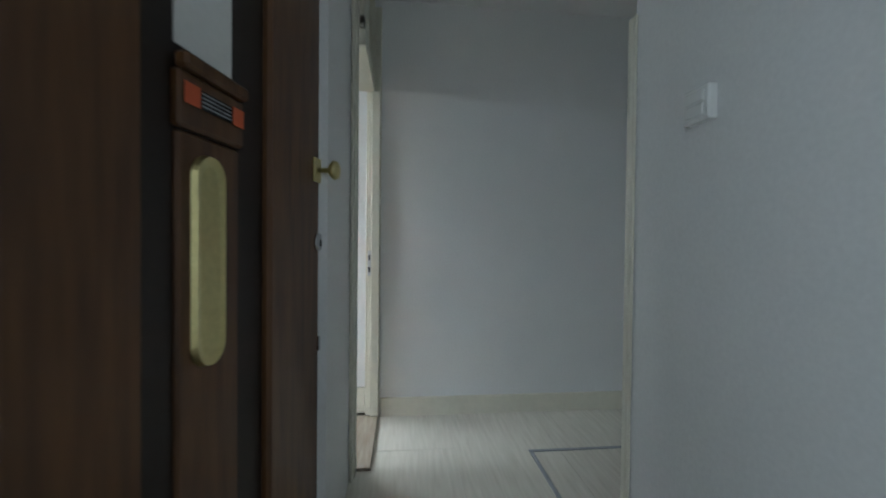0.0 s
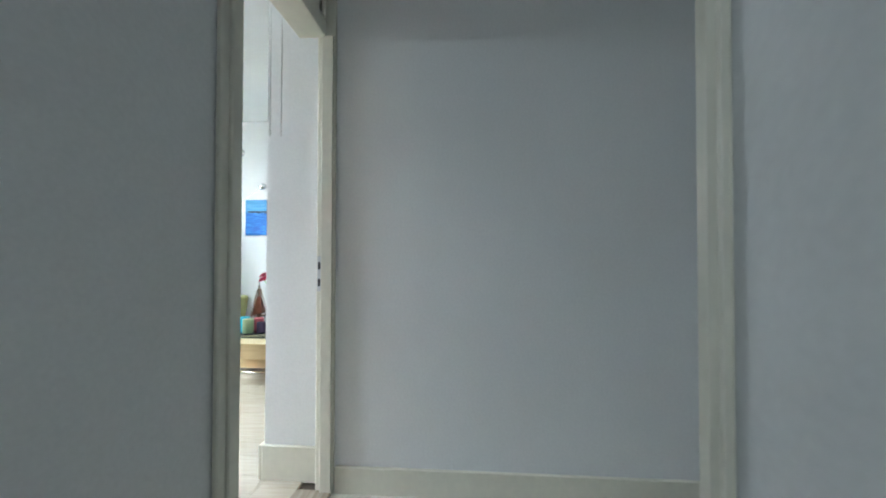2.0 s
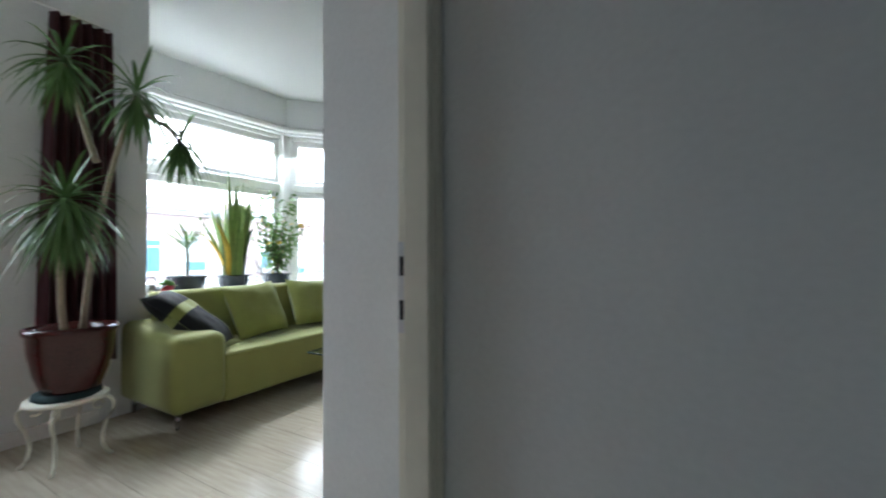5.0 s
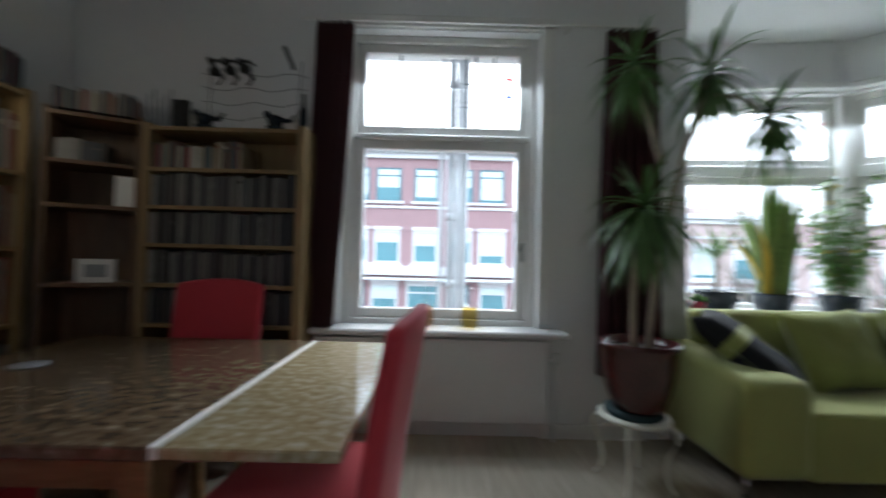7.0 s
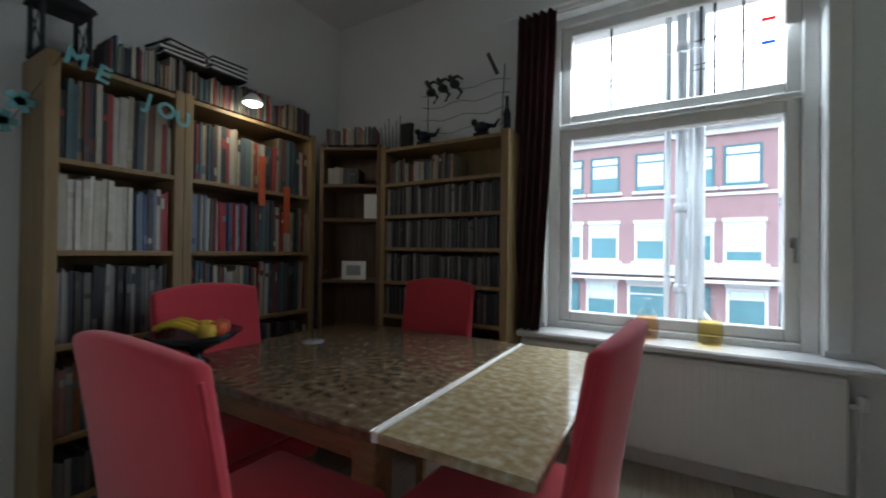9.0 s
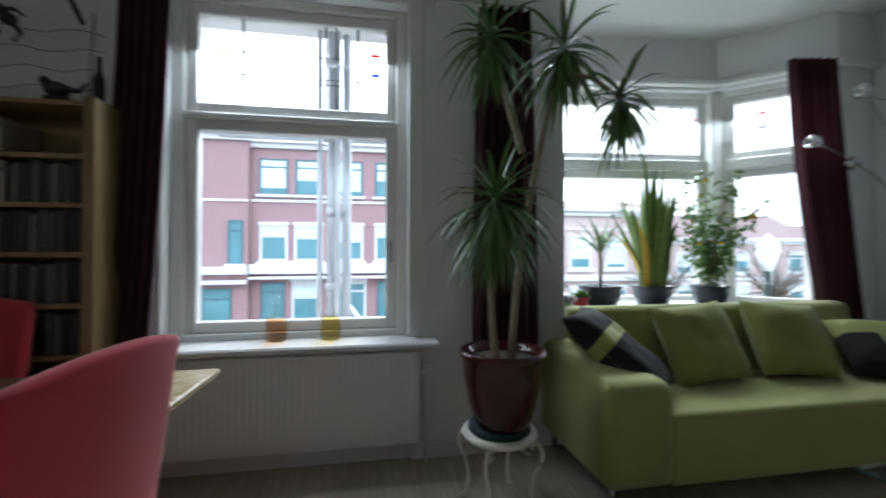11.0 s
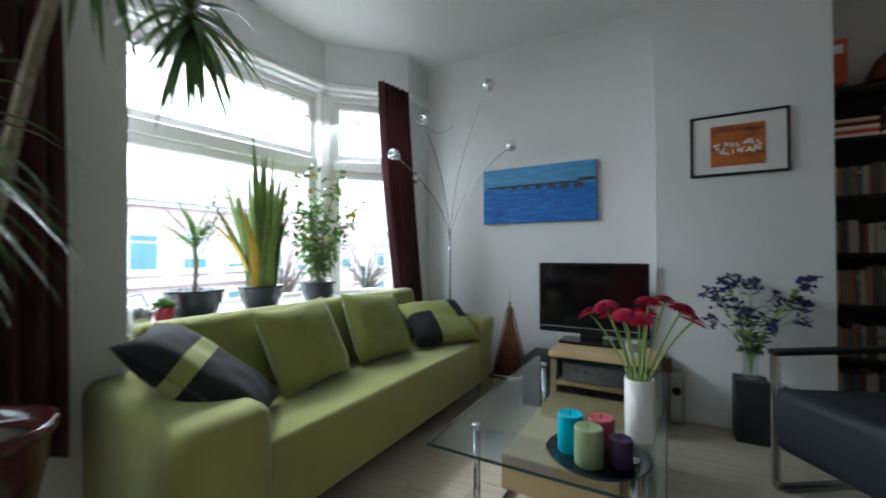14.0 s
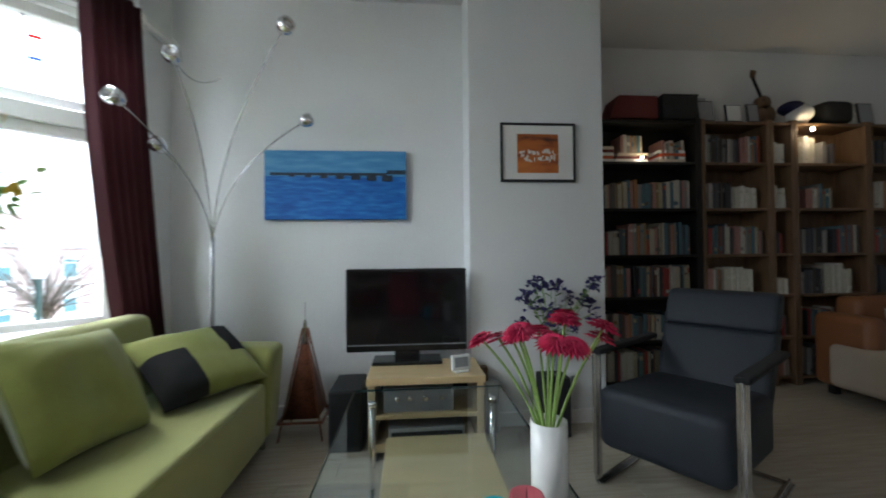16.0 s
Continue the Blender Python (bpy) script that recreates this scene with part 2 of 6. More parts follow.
BLUEGL = glass_mat("blue_stained_glass", (0.12, 0.2, 0.7))
CREAMIRON = mat("cream_painted_iron", (0.72, 0.70, 0.60), 0.4, vary=0.06)
GLASSEDGE = mat("dark_glass_edge", (0.02, 0.05, 0.05), 0.15, vary=0.1)
TEALPAD = mat("teal_cushion", (0.012, 0.035, 0.038), 0.8)
C_BLUE = mat("turquoise_wax", (0.0, 0.42, 0.58), 0.5, vary=0.04)
C_GREEN = mat("sage_wax", (0.28, 0.38, 0.20), 0.5, vary=0.06)
C_RED = mat("rose_wax", (0.50, 0.10, 0.12), 0.5, vary=0.06)
C_PURP = mat("purple_wax", (0.055, 0.03, 0.075), 0.5, vary=0.06)
PAPER = mat("white_paper", (0.78, 0.77, 0.74), 0.7, vary=0.04)
ORANGE = mat("orange_card", (0.55, 0.10, 0.03), 0.6, vary=0.1)
DKRED = mat("dark_red_box", (0.13, 0.018, 0.014), 0.7, vary=0.15)
BLACK = mat("matt_black", (0.015, 0.015, 0.016), 0.7, vary=0.15)
BEIGE = mat("beige_leather", (0.55, 0.46, 0.36), 0.55, vary=0.08, bump=0.1, fine=200)
TAN = mat("tan_leather", (0.22, 0.085, 0.03), 0.5, vary=0.15, bump=0.1, fine=200)
GREYPLASTIC = mat("grey_plastic", (0.30, 0.31, 0.33), 0.5)
TEALPAPER = mat("pale_teal_paper", (0.22, 0.50, 0.52), 0.8, vary=0.06)
YELLOWFR = mat("banana_skin", (0.62, 0.42, 0.03), 0.5, vary=0.2, scale=14)
REDFR = mat("apple_skin", (0.55, 0.10, 0.03), 0.35, vary=0.35, scale=14)
COPPER = mat("rusty_copper", (0.20, 0.075, 0.04), 0.5, 0.5, vary=0.4, scale=15, bump=0.3)
BRICKRED = mat("brick_facade", (0.30, 0.19, 0.195), 0.9, vary=0.2, scale=3, bump=0.3, fine=25)
STONEBAND = mat("white_stone_band", (0.60, 0.60, 0.60), 0.8, vary=0.06)
FARGLASS = mat("far_window_glass", (0.10, 0.22, 0.25), 0.06, vary=0.3, scale=0.8)
# brick of the far houses, paler because bright haze is mixed into its colour
BRICKHAZE = mat("hazy_brick_facade", (0.48, 0.38, 0.36), 0.9, vary=0.15, scale=3)
PALEWALL = mat("pale_lilac_render", (0.55, 0.53, 0.58), 0.85, vary=0.08, scale=1.5)
BLIND = mat("pale_window_blind", (0.55, 0.62, 0.60), 0.8)
ASPHALT = mat("asphalt", (0.055, 0.055, 0.057), 0.9, vary=0.2, scale=2, bump=0.2)
PAVER = mat("pavement", (0.22, 0.20, 0.18), 0.9, vary=0.15, scale=2)
GALV = mat("galvanised_tube", (0.46, 0.48, 0.50), 0.45, 0.6, vary=0.1)
ROOFT = mat("roof_tile", (0.15, 0.10, 0.095), 0.8, vary=0.2)
FARTREE = mat("bare_tree", (0.10, 0.09, 0.07), 0.9)
CARRED = mat("red_car_paint", (0.45, 0.02, 0.02), 0.2)
CARGREY = mat("grey_car_paint", (0.30, 0.32, 0.34), 0.25)
TYRE = mat("tyre_rubber", (0.02, 0.02, 0.02), 0.8)
BULB = lit_mat("lit_bulb", (1.0, 0.86, 0.62), 14)
BOOKS_A = books_mat("mixed_book_spines", [(.60, .56, .46), (.12, .14, .17), (.46, .40, .28), (.20, .09, .07), (.07, .08, .10), (.55, .50, .38), (.40, .06, .05), (.10, .16, .20), (.62, .60, .55), (.28, .22, .15), (.05, .05, .06), (.13, .22, .24)], depth=.85)
BOOKS_B = books_mat("dark_case_spines", [(.05, .05, .06), (.10, .10, .11), (.20, .19, .18), (.04, .04, .05), (.32, .30, .28), (.07, .06, .05), (.13, .12, .13), (.45, .43, .40), (.06, .07, .09)], depth=.8)
BOOKS_C = books_mat("paperback_spines", [(.58, .52, .40), (.45, .20, .08), (.10, .20, .26), (.52, .45, .28), (.50, .10, .05), (.14, .12, .11), (.64, .60, .52), (.34, .24, .12), (.10, .13, .18), (.50, .26, .22), (.30, .29, .27)], depth=.8)
BOOKS_D = books_mat("pale_box_spines", [(.66, .63, .55), (.60, .57, .48), (.70, .68, .62), (.52, .49, .40)], depth=1.1)
BOOKS_E = books_mat("red_and_blue_spines", [(.50, .05, .06), (.62, .58, .52), (.40, .10, .12), (.10, .14, .30), (.12, .12, .13), (.50, .46, .38), (.24, .30, .42)], depth=.9)


# ---- mesh helpers ----
def bm_new():
    return bmesh.new()


def add_box(bm, x0, x1, y0, y1, z0, z1, bevel=0.0, seg=1, m=None):
    t = bmesh.new()
    bmesh.ops.create_cube(t, size=1, matrix=Matrix.Translation(((x0 + x1) / 2, (y0 + y1) / 2, (z0 + z1) / 2)) @ Matrix.Diagonal((abs(x1 - x0), abs(y1 - y0), abs(z1 - z0), 1)))
    if bevel:
        bmesh.ops.bevel(t, geom=t.edges[:], offset=bevel, segments=seg, affect='EDGES', profile=0.5)
    if m is not None:
        bmesh.ops.transform(t, matrix=m, verts=t.verts)
    return merge(bm, t)


def merge(bm, t):
    me = bpy.data.meshes.new("tmp")
    t.to_mesh(me)
    bm.from_mesh(me)
    bpy.data.meshes.remove(me)
    t.free()
    return bm


def box(x0, x1, y0, y1, z0, z1, bevel=0.004, seg=1):
    return add_box(bmesh.new(), x0, x1, y0, y1, z0, z1, bevel, seg)


def boxes(rows, bevel=0.0):
    bm = bmesh.new()
    for r in rows:
        add_box(bm, *r, bevel=bevel)
    return bm


def lathe(bm, profile, seg=24, at=(0, 0, 0), m=None, close=True):
    """A turned shape from (radius, height) pairs."""
    t = bmesh.new()
    rings = []
    for r, z in profile:
        rings.append([t.verts.new((r * math.cos(2 * math.pi * i / seg), r * math.sin(2 * math.pi * i / seg), z)) for i in range(seg)])
    for a, b in zip(rings, rings[1:]):
        for i in range(seg):
            t.faces.new((a[i], a[(i + 1) % seg], b[(i + 1) % seg], b[i]))
    if close:
        t.faces.new(rings[0][::-1])
        t.faces.new(rings[-1])
    for f in t.faces:
        f.smooth = True
    bmesh.ops.transform(t, matrix=(m or Matrix.Identity(4)) if m is not None else Matrix.Translation(at), verts=t.verts)
    return merge(bm, t)


def tube(bm, pts, r, seg=8, r_end=None):
    """A round bar along points."""
    pts = [Vector(p) for p in pts]
    t = bmesh.new()
    rings = []
    for i, p in enumerate(pts):
        d = (pts[min(i + 1, len(pts) - 1)] - pts[max(i - 1, 0)]).normalized()
        side = d.cross(Vector((0, 0, 1)) if abs(d.z) < 0.9 else Vector((1, 0, 0))).normalized()
        up = d.cross(side)
        rr = r if r_end is None else r + (r_end - r) * i / (len(pts) - 1)
        rings.append([t.verts.new(p + rr * (math.cos(2 * math.pi * k / seg) * side + math.sin(2 * math.pi * k / seg) * up)) for k in range(seg)])
    for a, b in zip(rings, rings[1:]):
        for k in range(seg):
            t.faces.new((a[k], b[k], b[(k + 1) % seg], a[(k + 1) % seg])).smooth = True
    t.faces.new(rings[0])
    t.faces.new(rings[-1][::-1])
    return merge(bm, t)


def curve_pts(a, b, c, n=10):
    """Points of a bent line from a, towards b, to c."""
    a, b, c = Vector(a), Vector(b), Vector(c)
    return [(1 - s) ** 2 * a + 2 * s * (1 - s) * b + s * s * c for s in (i / n for i in range(n + 1))]


def ball(bm, c, r, sz=1.0, seg=14):
    t = bmesh.new()
    bmesh.ops.create_uvsphere(t, u_segments=seg, v_segments=max(6, seg // 2), radius=r, matrix=Matrix.Translation(c) @ Matrix.Diagonal((1, 1, sz, 1)))
    for f in t.faces:
        f.smooth = True
    return merge(bm, t)


def blade(bm, base, tip, width, sag=0.0, bend=None, n=5, fold=0.15):
    """A long leaf from base to tip, folded along its middle."""
    a, c = Vector(base), Vector(tip)
    b = (a + c) / 2 + (Vector(bend) if bend else Vector((0, 0, sag)))
    pts = curve_pts(a, b, c, n)
    d = c - a
    side = d.cross(Vector((0, 0, 1)))
    side = side.normalized() if side.length > 1e-5 else Vector((1, 0, 0))
    up = side.cross(d).normalized()
    rows = []
    for i, p in enumerate(pts):
        s = i / n
        w = width * (0.5 + 0.5 * min(1, s * 4)) * (1 - s ** 2.2)
        w = max(w, width * 0.03)
        rows.append((bm.verts.new(p - side * w / 2), bm.verts.new(p - up * w * fold), bm.verts.new(p + side * w / 2)))
    for q, w in zip(rows, rows[1:]):
        bm.faces.new((q[0], q[1], w[1], w[0])).smooth = True
        bm.faces.new((q[1], q[2], w[2], w[1])).smooth = True


def leaf(bm, c, d, nrm, ln, wd):
    """A small oval leaf."""
    c, d, nrm = Vector(c), Vector(d).normalized(), Vector(nrm).normalized()
    s = d.cross(nrm).normalized()
    v = [bm.verts.new(c + d * ln * a + s * wd * b + nrm * e * ln) for a, b, e in ((0, 0, 0), (.3, .5, .05), (.7, .42, .02), (1, 0, -.1), (.7, -.42, .02), (.3, -.5, .05))]
    bm.faces.new((v[0], v[1], v[2], v[3]))
    bm.faces.new((v[0], v[3], v[4], v[5]))


def mesh_of(name, bm, material):
    me = bpy.data.meshes.new(name)
    bmesh.ops.recalc_face_normals(bm, faces=bm.faces[:])
    bm.to_mesh(me)
    bm.free()
    me.materials.append(material)
    return me


def part(name, bm, material, parent, label="", m=None):
    ob = new(name, mesh_of(name, bm, material))
    ob.parent = parent
    if m is not None:
        ob.matrix_basis = m
    if label:
        tagged(ob, label)
    return ob


def structure(name, bm, material, label="", category=""):
    return tagged(new(name, mesh_of(name, bm, material)), label, category, kind="structure")


def thing(name, loc, label, category, group="", rz=0.0, kind=""):
    e = new(name)
    e.empty_display_size = 0.1
    e.matrix_basis = pose(*loc, 0, 0, rz)
    return tagged(e, label, category, group, kind)


def lamp_point(name, loc, energy, col, r=0.03):
    l = new(name, bpy.data.lights.new(name, "POINT"))
    l.data.energy, l.data.color, l.data.shadow_soft_size = energy, col, r
    l.location = loc
    return l


CEIL_Z = 3.02
SWX, SWZ = 0.69, 1.52

# ---- setting ----
rnd = random.Random(7)
structure("floor", box(-1.0, 6.7, -2.0, 5.7, -0.25, -0.012, 0), GAP, "pale oak laminate floor of living room and hall", "floor")
floor_ob = bpy.data.objects["floor"]
structure("ceiling", box(-0.9, 6.7, 1.70, 5.75, CEIL_Z, CEIL_Z + 0.2, 0), CEIL, "white plastered living room ceiling", "ceiling")
structure("ceiling_rear", box(2.56, 6.7, -2.0, 1.70, CEIL_Z, CEIL_Z + 0.2, 0), CEIL, "white plastered ceiling of rear living room", "ceiling")
structure("ceiling_hall", box(-1.2, 2.56, -0.9, 1.70, 2.80, 3.22, 0), CEIL, "white painted hall ceiling", "ceiling")

# window wall with the opening of the first window
W1X0, W1X1, W1Z0, W1Z1 = 1.06, 2.35, 0.68, 2.63
structure("wall_window", boxes([
    (-0.90, W1X0, 4.55, 4.85, -0.012, CEIL_Z), (W1X1, 3.15, 4.55, 4.85, -0.012, CEIL_Z),
    (W1X0, W1X1, 4.55, 4.85, -0.012, W1Z0), (W1X0, W1X1, 4.55, 4.85, W1Z1, CEIL_Z)]), PAINT, "off-white plastered wall around the window", "wall")
structure("wall_left", box(-0.90, -0.72, 1.74, 4.55, -0.012, CEIL_Z, 0), PAINT, "off-white plastered wall behind the bookcase", "wall")
structure("wall_tv", box(5.98, 6.2, 2.65, 4.72, -0.012, CEIL_Z, 0), PAINT, "off-white plastered alcove wall", "wall")
structure("wall_chimney", box(5.70, 6.5, 1.71, 2.65, -0.012, CEIL_Z, 0.004), PAINT, "off-white plastered chimney breast", "wall")
structure("wall_bookcases", box(6.50, 6.7, -2.0, 1.71, -0.012, CEIL_Z, 0), PAINT, "off-white wall behind the tall bookcases", "wall")
structure("wall_rear", box(2.72, 6.5, -2.0, -1.8, -0.012, CEIL_Z, 0), PAINT, "off-white rear wall of living room", "wall")
structure("wall_bay_return", box(5.62, 6.2, 4.72, 4.95, -0.012, CEIL_Z, 0), PAINT, "off-white wall beside the bay window", "wall")
structure("wall_hall_end", boxes([(2.50, 2.72, -2.0, 1.642, -0.012, CEIL_Z), (2.585, 2.72, 1.642, 1.95, -0.012, CEIL_Z)]), PAINT, "off-white wall at the hall's end", "wall")
# the landing gap at x -1.0 to -0.25 is added, unseen, for the fill lamp
structure("wall_hall_left", boxes([(-0.25, 1.18, 1.92, 2.0, -0.012, CEIL_Z), (-0.30, -0.25, 1.82, 2.0, -0.012, CEIL_Z), (-1.0, -0.25, 1.745, 1.82, 2.3, CEIL_Z), (-1.0, -0.25, 1.745, 1.82, -0.012, 0.6), (1.18, 1.30, 1.66, 1.96, -0.012, CEIL_Z), (1.30, 1.785, 1.66, 1.74, -0.012, CEIL_Z), (1.785, 2.50, 1.66, 1.74, 2.74, CEIL_Z)]), PAINT, "off-white wall between hall and living room", "wall")
structure("wall_hall_right", box(0.02, 0.985, 0.55, 0.68, -0.012, 2.80, 0.003), PAINT, "white hall wall with a light switch", "wall")
structure("wall_hall_side", boxes([(0.02, 2.50, -0.85, -0.70, -0.012, 2.80), (0.02, 0.12, -0.70, 0.58, -0.012, 2.80), (-1.2, 0.02, 0.45, 0.58, -0.012, 2.8), (-1.2, -1.05, 0.58, 1.745, -0.012, 2.8), (-1.2, -1.0, 1.745, 1.95, -0.012, 2.8), (-1.0, -0.9, 1.9, 1.95, -0.012, 2.8)]), PAINT, "white walls closing the hall", "wall")

# bay: low wall, head and side posts
BL, BR, SL, SR = Vector((3.34, 5.43)), Vector((5.09, 5.275)), Vector((5.11, 5.26)), Vector((5.63, 4.76))


def along(a, b, u0, u1, z0, z1, d0, d1, bevel=0.0):
    """A box on the line a-b, from u0 to u1 metres along it, d0 to d1 outward."""
    t = bmesh.new()
    d = (b - a).normalized()
    ang = math.atan2(d.y, d.x)
    add_box(t, u0, u1, d0, d1, z0, z1, bevel)
    bmesh.ops.transform(t, matrix=Matrix.Translation((a.x, a.y, 0)) @ Matrix.Rotation(ang, 4, 'Z'), verts=t.verts)
    return t


LC, LS = (BR - BL).length, (SR - SL).length
bm = bm_new()
for a, b, ln in ((BL, BR, LC), (SL, SR, LS)):
    merge(bm, along(a, b, -0.03, ln + 0.03, -0.012, 0.74, -0.06, 0.22))
    merge(bm, along(a, b, -0.03, ln + 0.03, 2.58, CEIL_Z, -0.06, 0.22))
add_box(bm, 3.152, 3.32, 4.552, 5.60, -0.012, CEIL_Z)
structure("bay_post", boxes([(5.03, 5.19, 5.235, 5.45, 0.742, 2.58)], 0.01), GLOSSY, "white corner post of the bay window", "trim")
structure("wall_bay", bm, PAINT, "off-white low wall and head of the bay", "wall")
bm = bm_new()
for a, b, ln in ((BL, BR, LC), (SL, SR, LS)):
    merge(bm, along(a, b, -0.03, ln + 0.03, 2.60, 2.66, -0.12, -0.058, 0.012))
add_box(bm, 5.62, 5.98, 4.66, 4.718, 2.60, 2.66, 0.01)
structure("trim_bay", bm, GLOSSY, "white moulded rail above the bay window", "trim")
# wide sill of the bay
bm = bm_new()
t = bmesh.new()
ring = [(3.33, 4.70), (3.33, 5.40), (5.09, 5.25), (5.60, 4.77), (5.60, 4.72), (5.2, 4.70)]
top = [t.verts.new((x, y, 0.775)) for x, y in ring]
low = [t.verts.new((x, y, 0.742)) for x, y in ring]
t.faces.new(top)
t.faces.new(low[::-1])
for i in range(len(ring)):
    j = (i + 1) % len(ring)
    t.faces.new((top[i], low[i], low[j], top[j]))
merge(bm, t)
structure("windowsill_bay", bm, STONESILL, "pale broad windowsill of the bay", "windowsill")
structure("trim_skirting", boxes([(5.955, 5.978, 2.655, 4.70, -0.008, 0.09), (5.675, 5.698, 1.715, 2.655, -0.008, 0.09), (2.37, 3.05, 4.525, 4.548, -0.008, 0.09), (-0.71, 0.98, 4.525, 4.548, -0.008, 0.09)], 0.003), GLOSSY, "white skirting board", "baseboard")
structure("baseboard", boxes([(2.478, 2.498, -0.69, 1.55, -0.008, 0.125), (2.563, 2.583, 1.66, 1.952, -0.008, 0.17)], 0.003), CREAM, "cream painted skirting at the hall's end", "baseboard")
bm = bm_new()
add_box(bm, 2.563, 2.74, 1.952, 1.972, -0.008, 0.17, 0.003)
structure("baseboard_corner", bm, CREAM, "cream painted skirting round the corner", "baseboard")

# door opening to the living room
dr = tagged(new("door_1"), "cream painted door frame with a transom panel above", "door frame", kind="structure")
part("jamb", boxes([(2.476, 2.4985, 1.555, 1.641, 0, 2.74), (2.4985, 2.584, 1.6425, 1.652, 0, 2.74), (2.456, 2.476, 1.56, 1.615, 0, 2.178)], 0.003), CREAM, dr)
part("jamb", boxes([(1.787, 1.845, 1.632, 1.742, 0, 2.74), (1.745, 1.786, 1.640, 1.659, 0, 2.78)], 0.004), CREAM, dr)
part("architrave", box(2.44, 2.475, 1.60, 1.638, 2.27, 2.79, 0.004), CREAM, dr)
part("lintel", box(1.845, 2.476, 1.60, 1.735, 2.178, 2.26, 0.004), CREAM, dr)
part("transom_panel", boxes([(1.845, 2.476, 1.63, 1.66, 2.26, 2.74), (1.845, 1.92, 1.61, 1.63, 2.28, 2.72), (2.40, 2.455, 1.61, 1.63, 2.28, 2.72), (1.845, 2.455, 1.61, 1.63, 2.27, 2.33)], 0.003), CREAM, dr)
plate = part("strike_plate", box(2.4725, 2.4758, 1.617, 1.638, 0.955, 1.122, 0.001), PLATE, dr, "worn steel strike plate")
part("strike_hole", box(2.470, 2.4735, 1.622, 1.633, 1.060, 1.095, 0), BLACK, plate)
part("strike_hole", box(2.470, 2.4735, 1.622, 1.633, 0.980, 1.015, 0), BLACK, plate)
structure("threshold", box(1.845, 2.476, 1.56, 1.735, -0.01, 0.016, 0.004), WORNSILL, "worn grey-brown wooden door threshold", "threshold")
structure("trim_hall", boxes([(0.986, 1.012, 0.53, 0.692, -0.008, 1.90), (0.968, 0.985, 0.682, 0.690, -0.008, 1.90), (1.012, 1.026, 0.57, 0.66, -0.008, 1.88)], 0.005), CREAM, "cream door trim at the hall corner", "trim")

# hatch in the hall floor
h = thing("floor_hatch", (1.98, 0.68, 0), "floor hatch with a grey metal rim", "hatch")
part("rim", boxes([(-0.022, 0, -0.60, 0, -0.008, 0.004), (-0.58, -0.022, -0.022, 0, -0.008, 0.004), (-0.58, -0.558, -0.60, -0.022, -0.008, 0.004)], 0.001), GREYPLASTIC, h)

# light switch
h = thing("light_switch", (SWX, 0.68, SWZ), "white double light switch on the hall wall", "switch")
part("plate", box(-0.042, 0.042, 0, 0.026, -0.042, 0.042, 0.004), WHITE, h)
part("rocker", box(-0.03, 0.03, 0.026, 0.032, 0.002, 0.030, 0.003), WHITE, h)
part("rocker", box(-0.03, 0.03, 0.026, 0.032, -0.030, -0.002, 0.003), WHITE, h)

# front door swung back towards the hall wall
fd = tagged(thing("front_door", (0.33, 1.86, 0.01), "dark brown wooden front door standing open beside the hall wall", "door", rz=-11), kind="structure")
part("back_panel", box(0.0, 0.965, 0.004, 0.04, 0, 2.1, 0.003), WALNUT_SHADE, fd)
part("lock_stile", box(0.69, 0.90, -0.004, 0.012, 0, 2.1, 0.004), WALNUT, fd)
part("stile", box(0.53, 0.675, -0.02, 0.012, 0, 2.1, 0.01), WALNUT, fd)
part("hinge_stile", box(-0.06, 0.14, -0.03, 0.012, 0, 2.1, 0.01), WALNUT, fd)
part("lower_panel", box(0.235, 0.42, -0.006, 0.012, 0, 1.375, 0.006), WALNUT, fd)
mb = part("letter_flap", boxes([(0.23, 0.425, -0.014, 0.012, 1.38, 1.485), (0.23, 0.425, -0.028, 0.0, 1.485, 1.515)], 0.006), WALNUT, fd)
part("label", box(0.24, 0.415, -0.0165, -0.0142, 1.425, 1.46, 0), BLACK, mb, "black strip with orange ends and pale lines")
for x0, x1 in ((0.238, 0.278), (0.378, 0.417)):
    part("label_end", box(x0, x1, -0.0185, -0.0168, 1.423, 1.462, 0), ORANGE, mb)
for i in range(4):
    part("label_line", box(0.284, 0.372, -0.0182, -0.0168, 1.429 + 0.008 * i, 1.432 + 0.008 * i, 0), GREYPLASTIC, mb)
part("pane", box(0.235, 0.40, 0.0, 0.010, 1.53, 2.05, 0), PAPER, fd, "frosted door glass")
t = bmesh.new()
ol = [(0.046 * math.cos(a), 0.165 + 0.046 * math.sin(a)) for a in [math.pi * i / 12 for i in range(13)]] + [(0.046 * math.cos(a), -0.165 + 0.046 * math.sin(a)) for a in [math.pi + math.pi * i / 12 for i in range(13)]]
v0 = [t.verts.new((0.312 + x, -0.007, 1.13 + z)) for x, z in ol]
v1 = [t.verts.new((0.312 + x * 0.9, -0.019, 1.13 + z * 0.985)) for x, z in ol]
v2 = [t.verts.new((0.312 + x * 0.62, -0.015, 1.13 + z * 0.9)) for x, z in ol]
for i in range(26):
    j = (i + 1) % 26
    t.faces.new((v0[i], v0[j], v1[j], v1[i]))
    t.faces.new((v1[i], v1[j], v2[j], v2[i]))
t.faces.new(v2)
part("push_plate", t, BRASS, fd, "oval brass push plate")
kb = part("knob_plate", box(0.82, 0.875, -0.012, -0.004, 1.37, 1.45, 0.002), BRASS, fd)
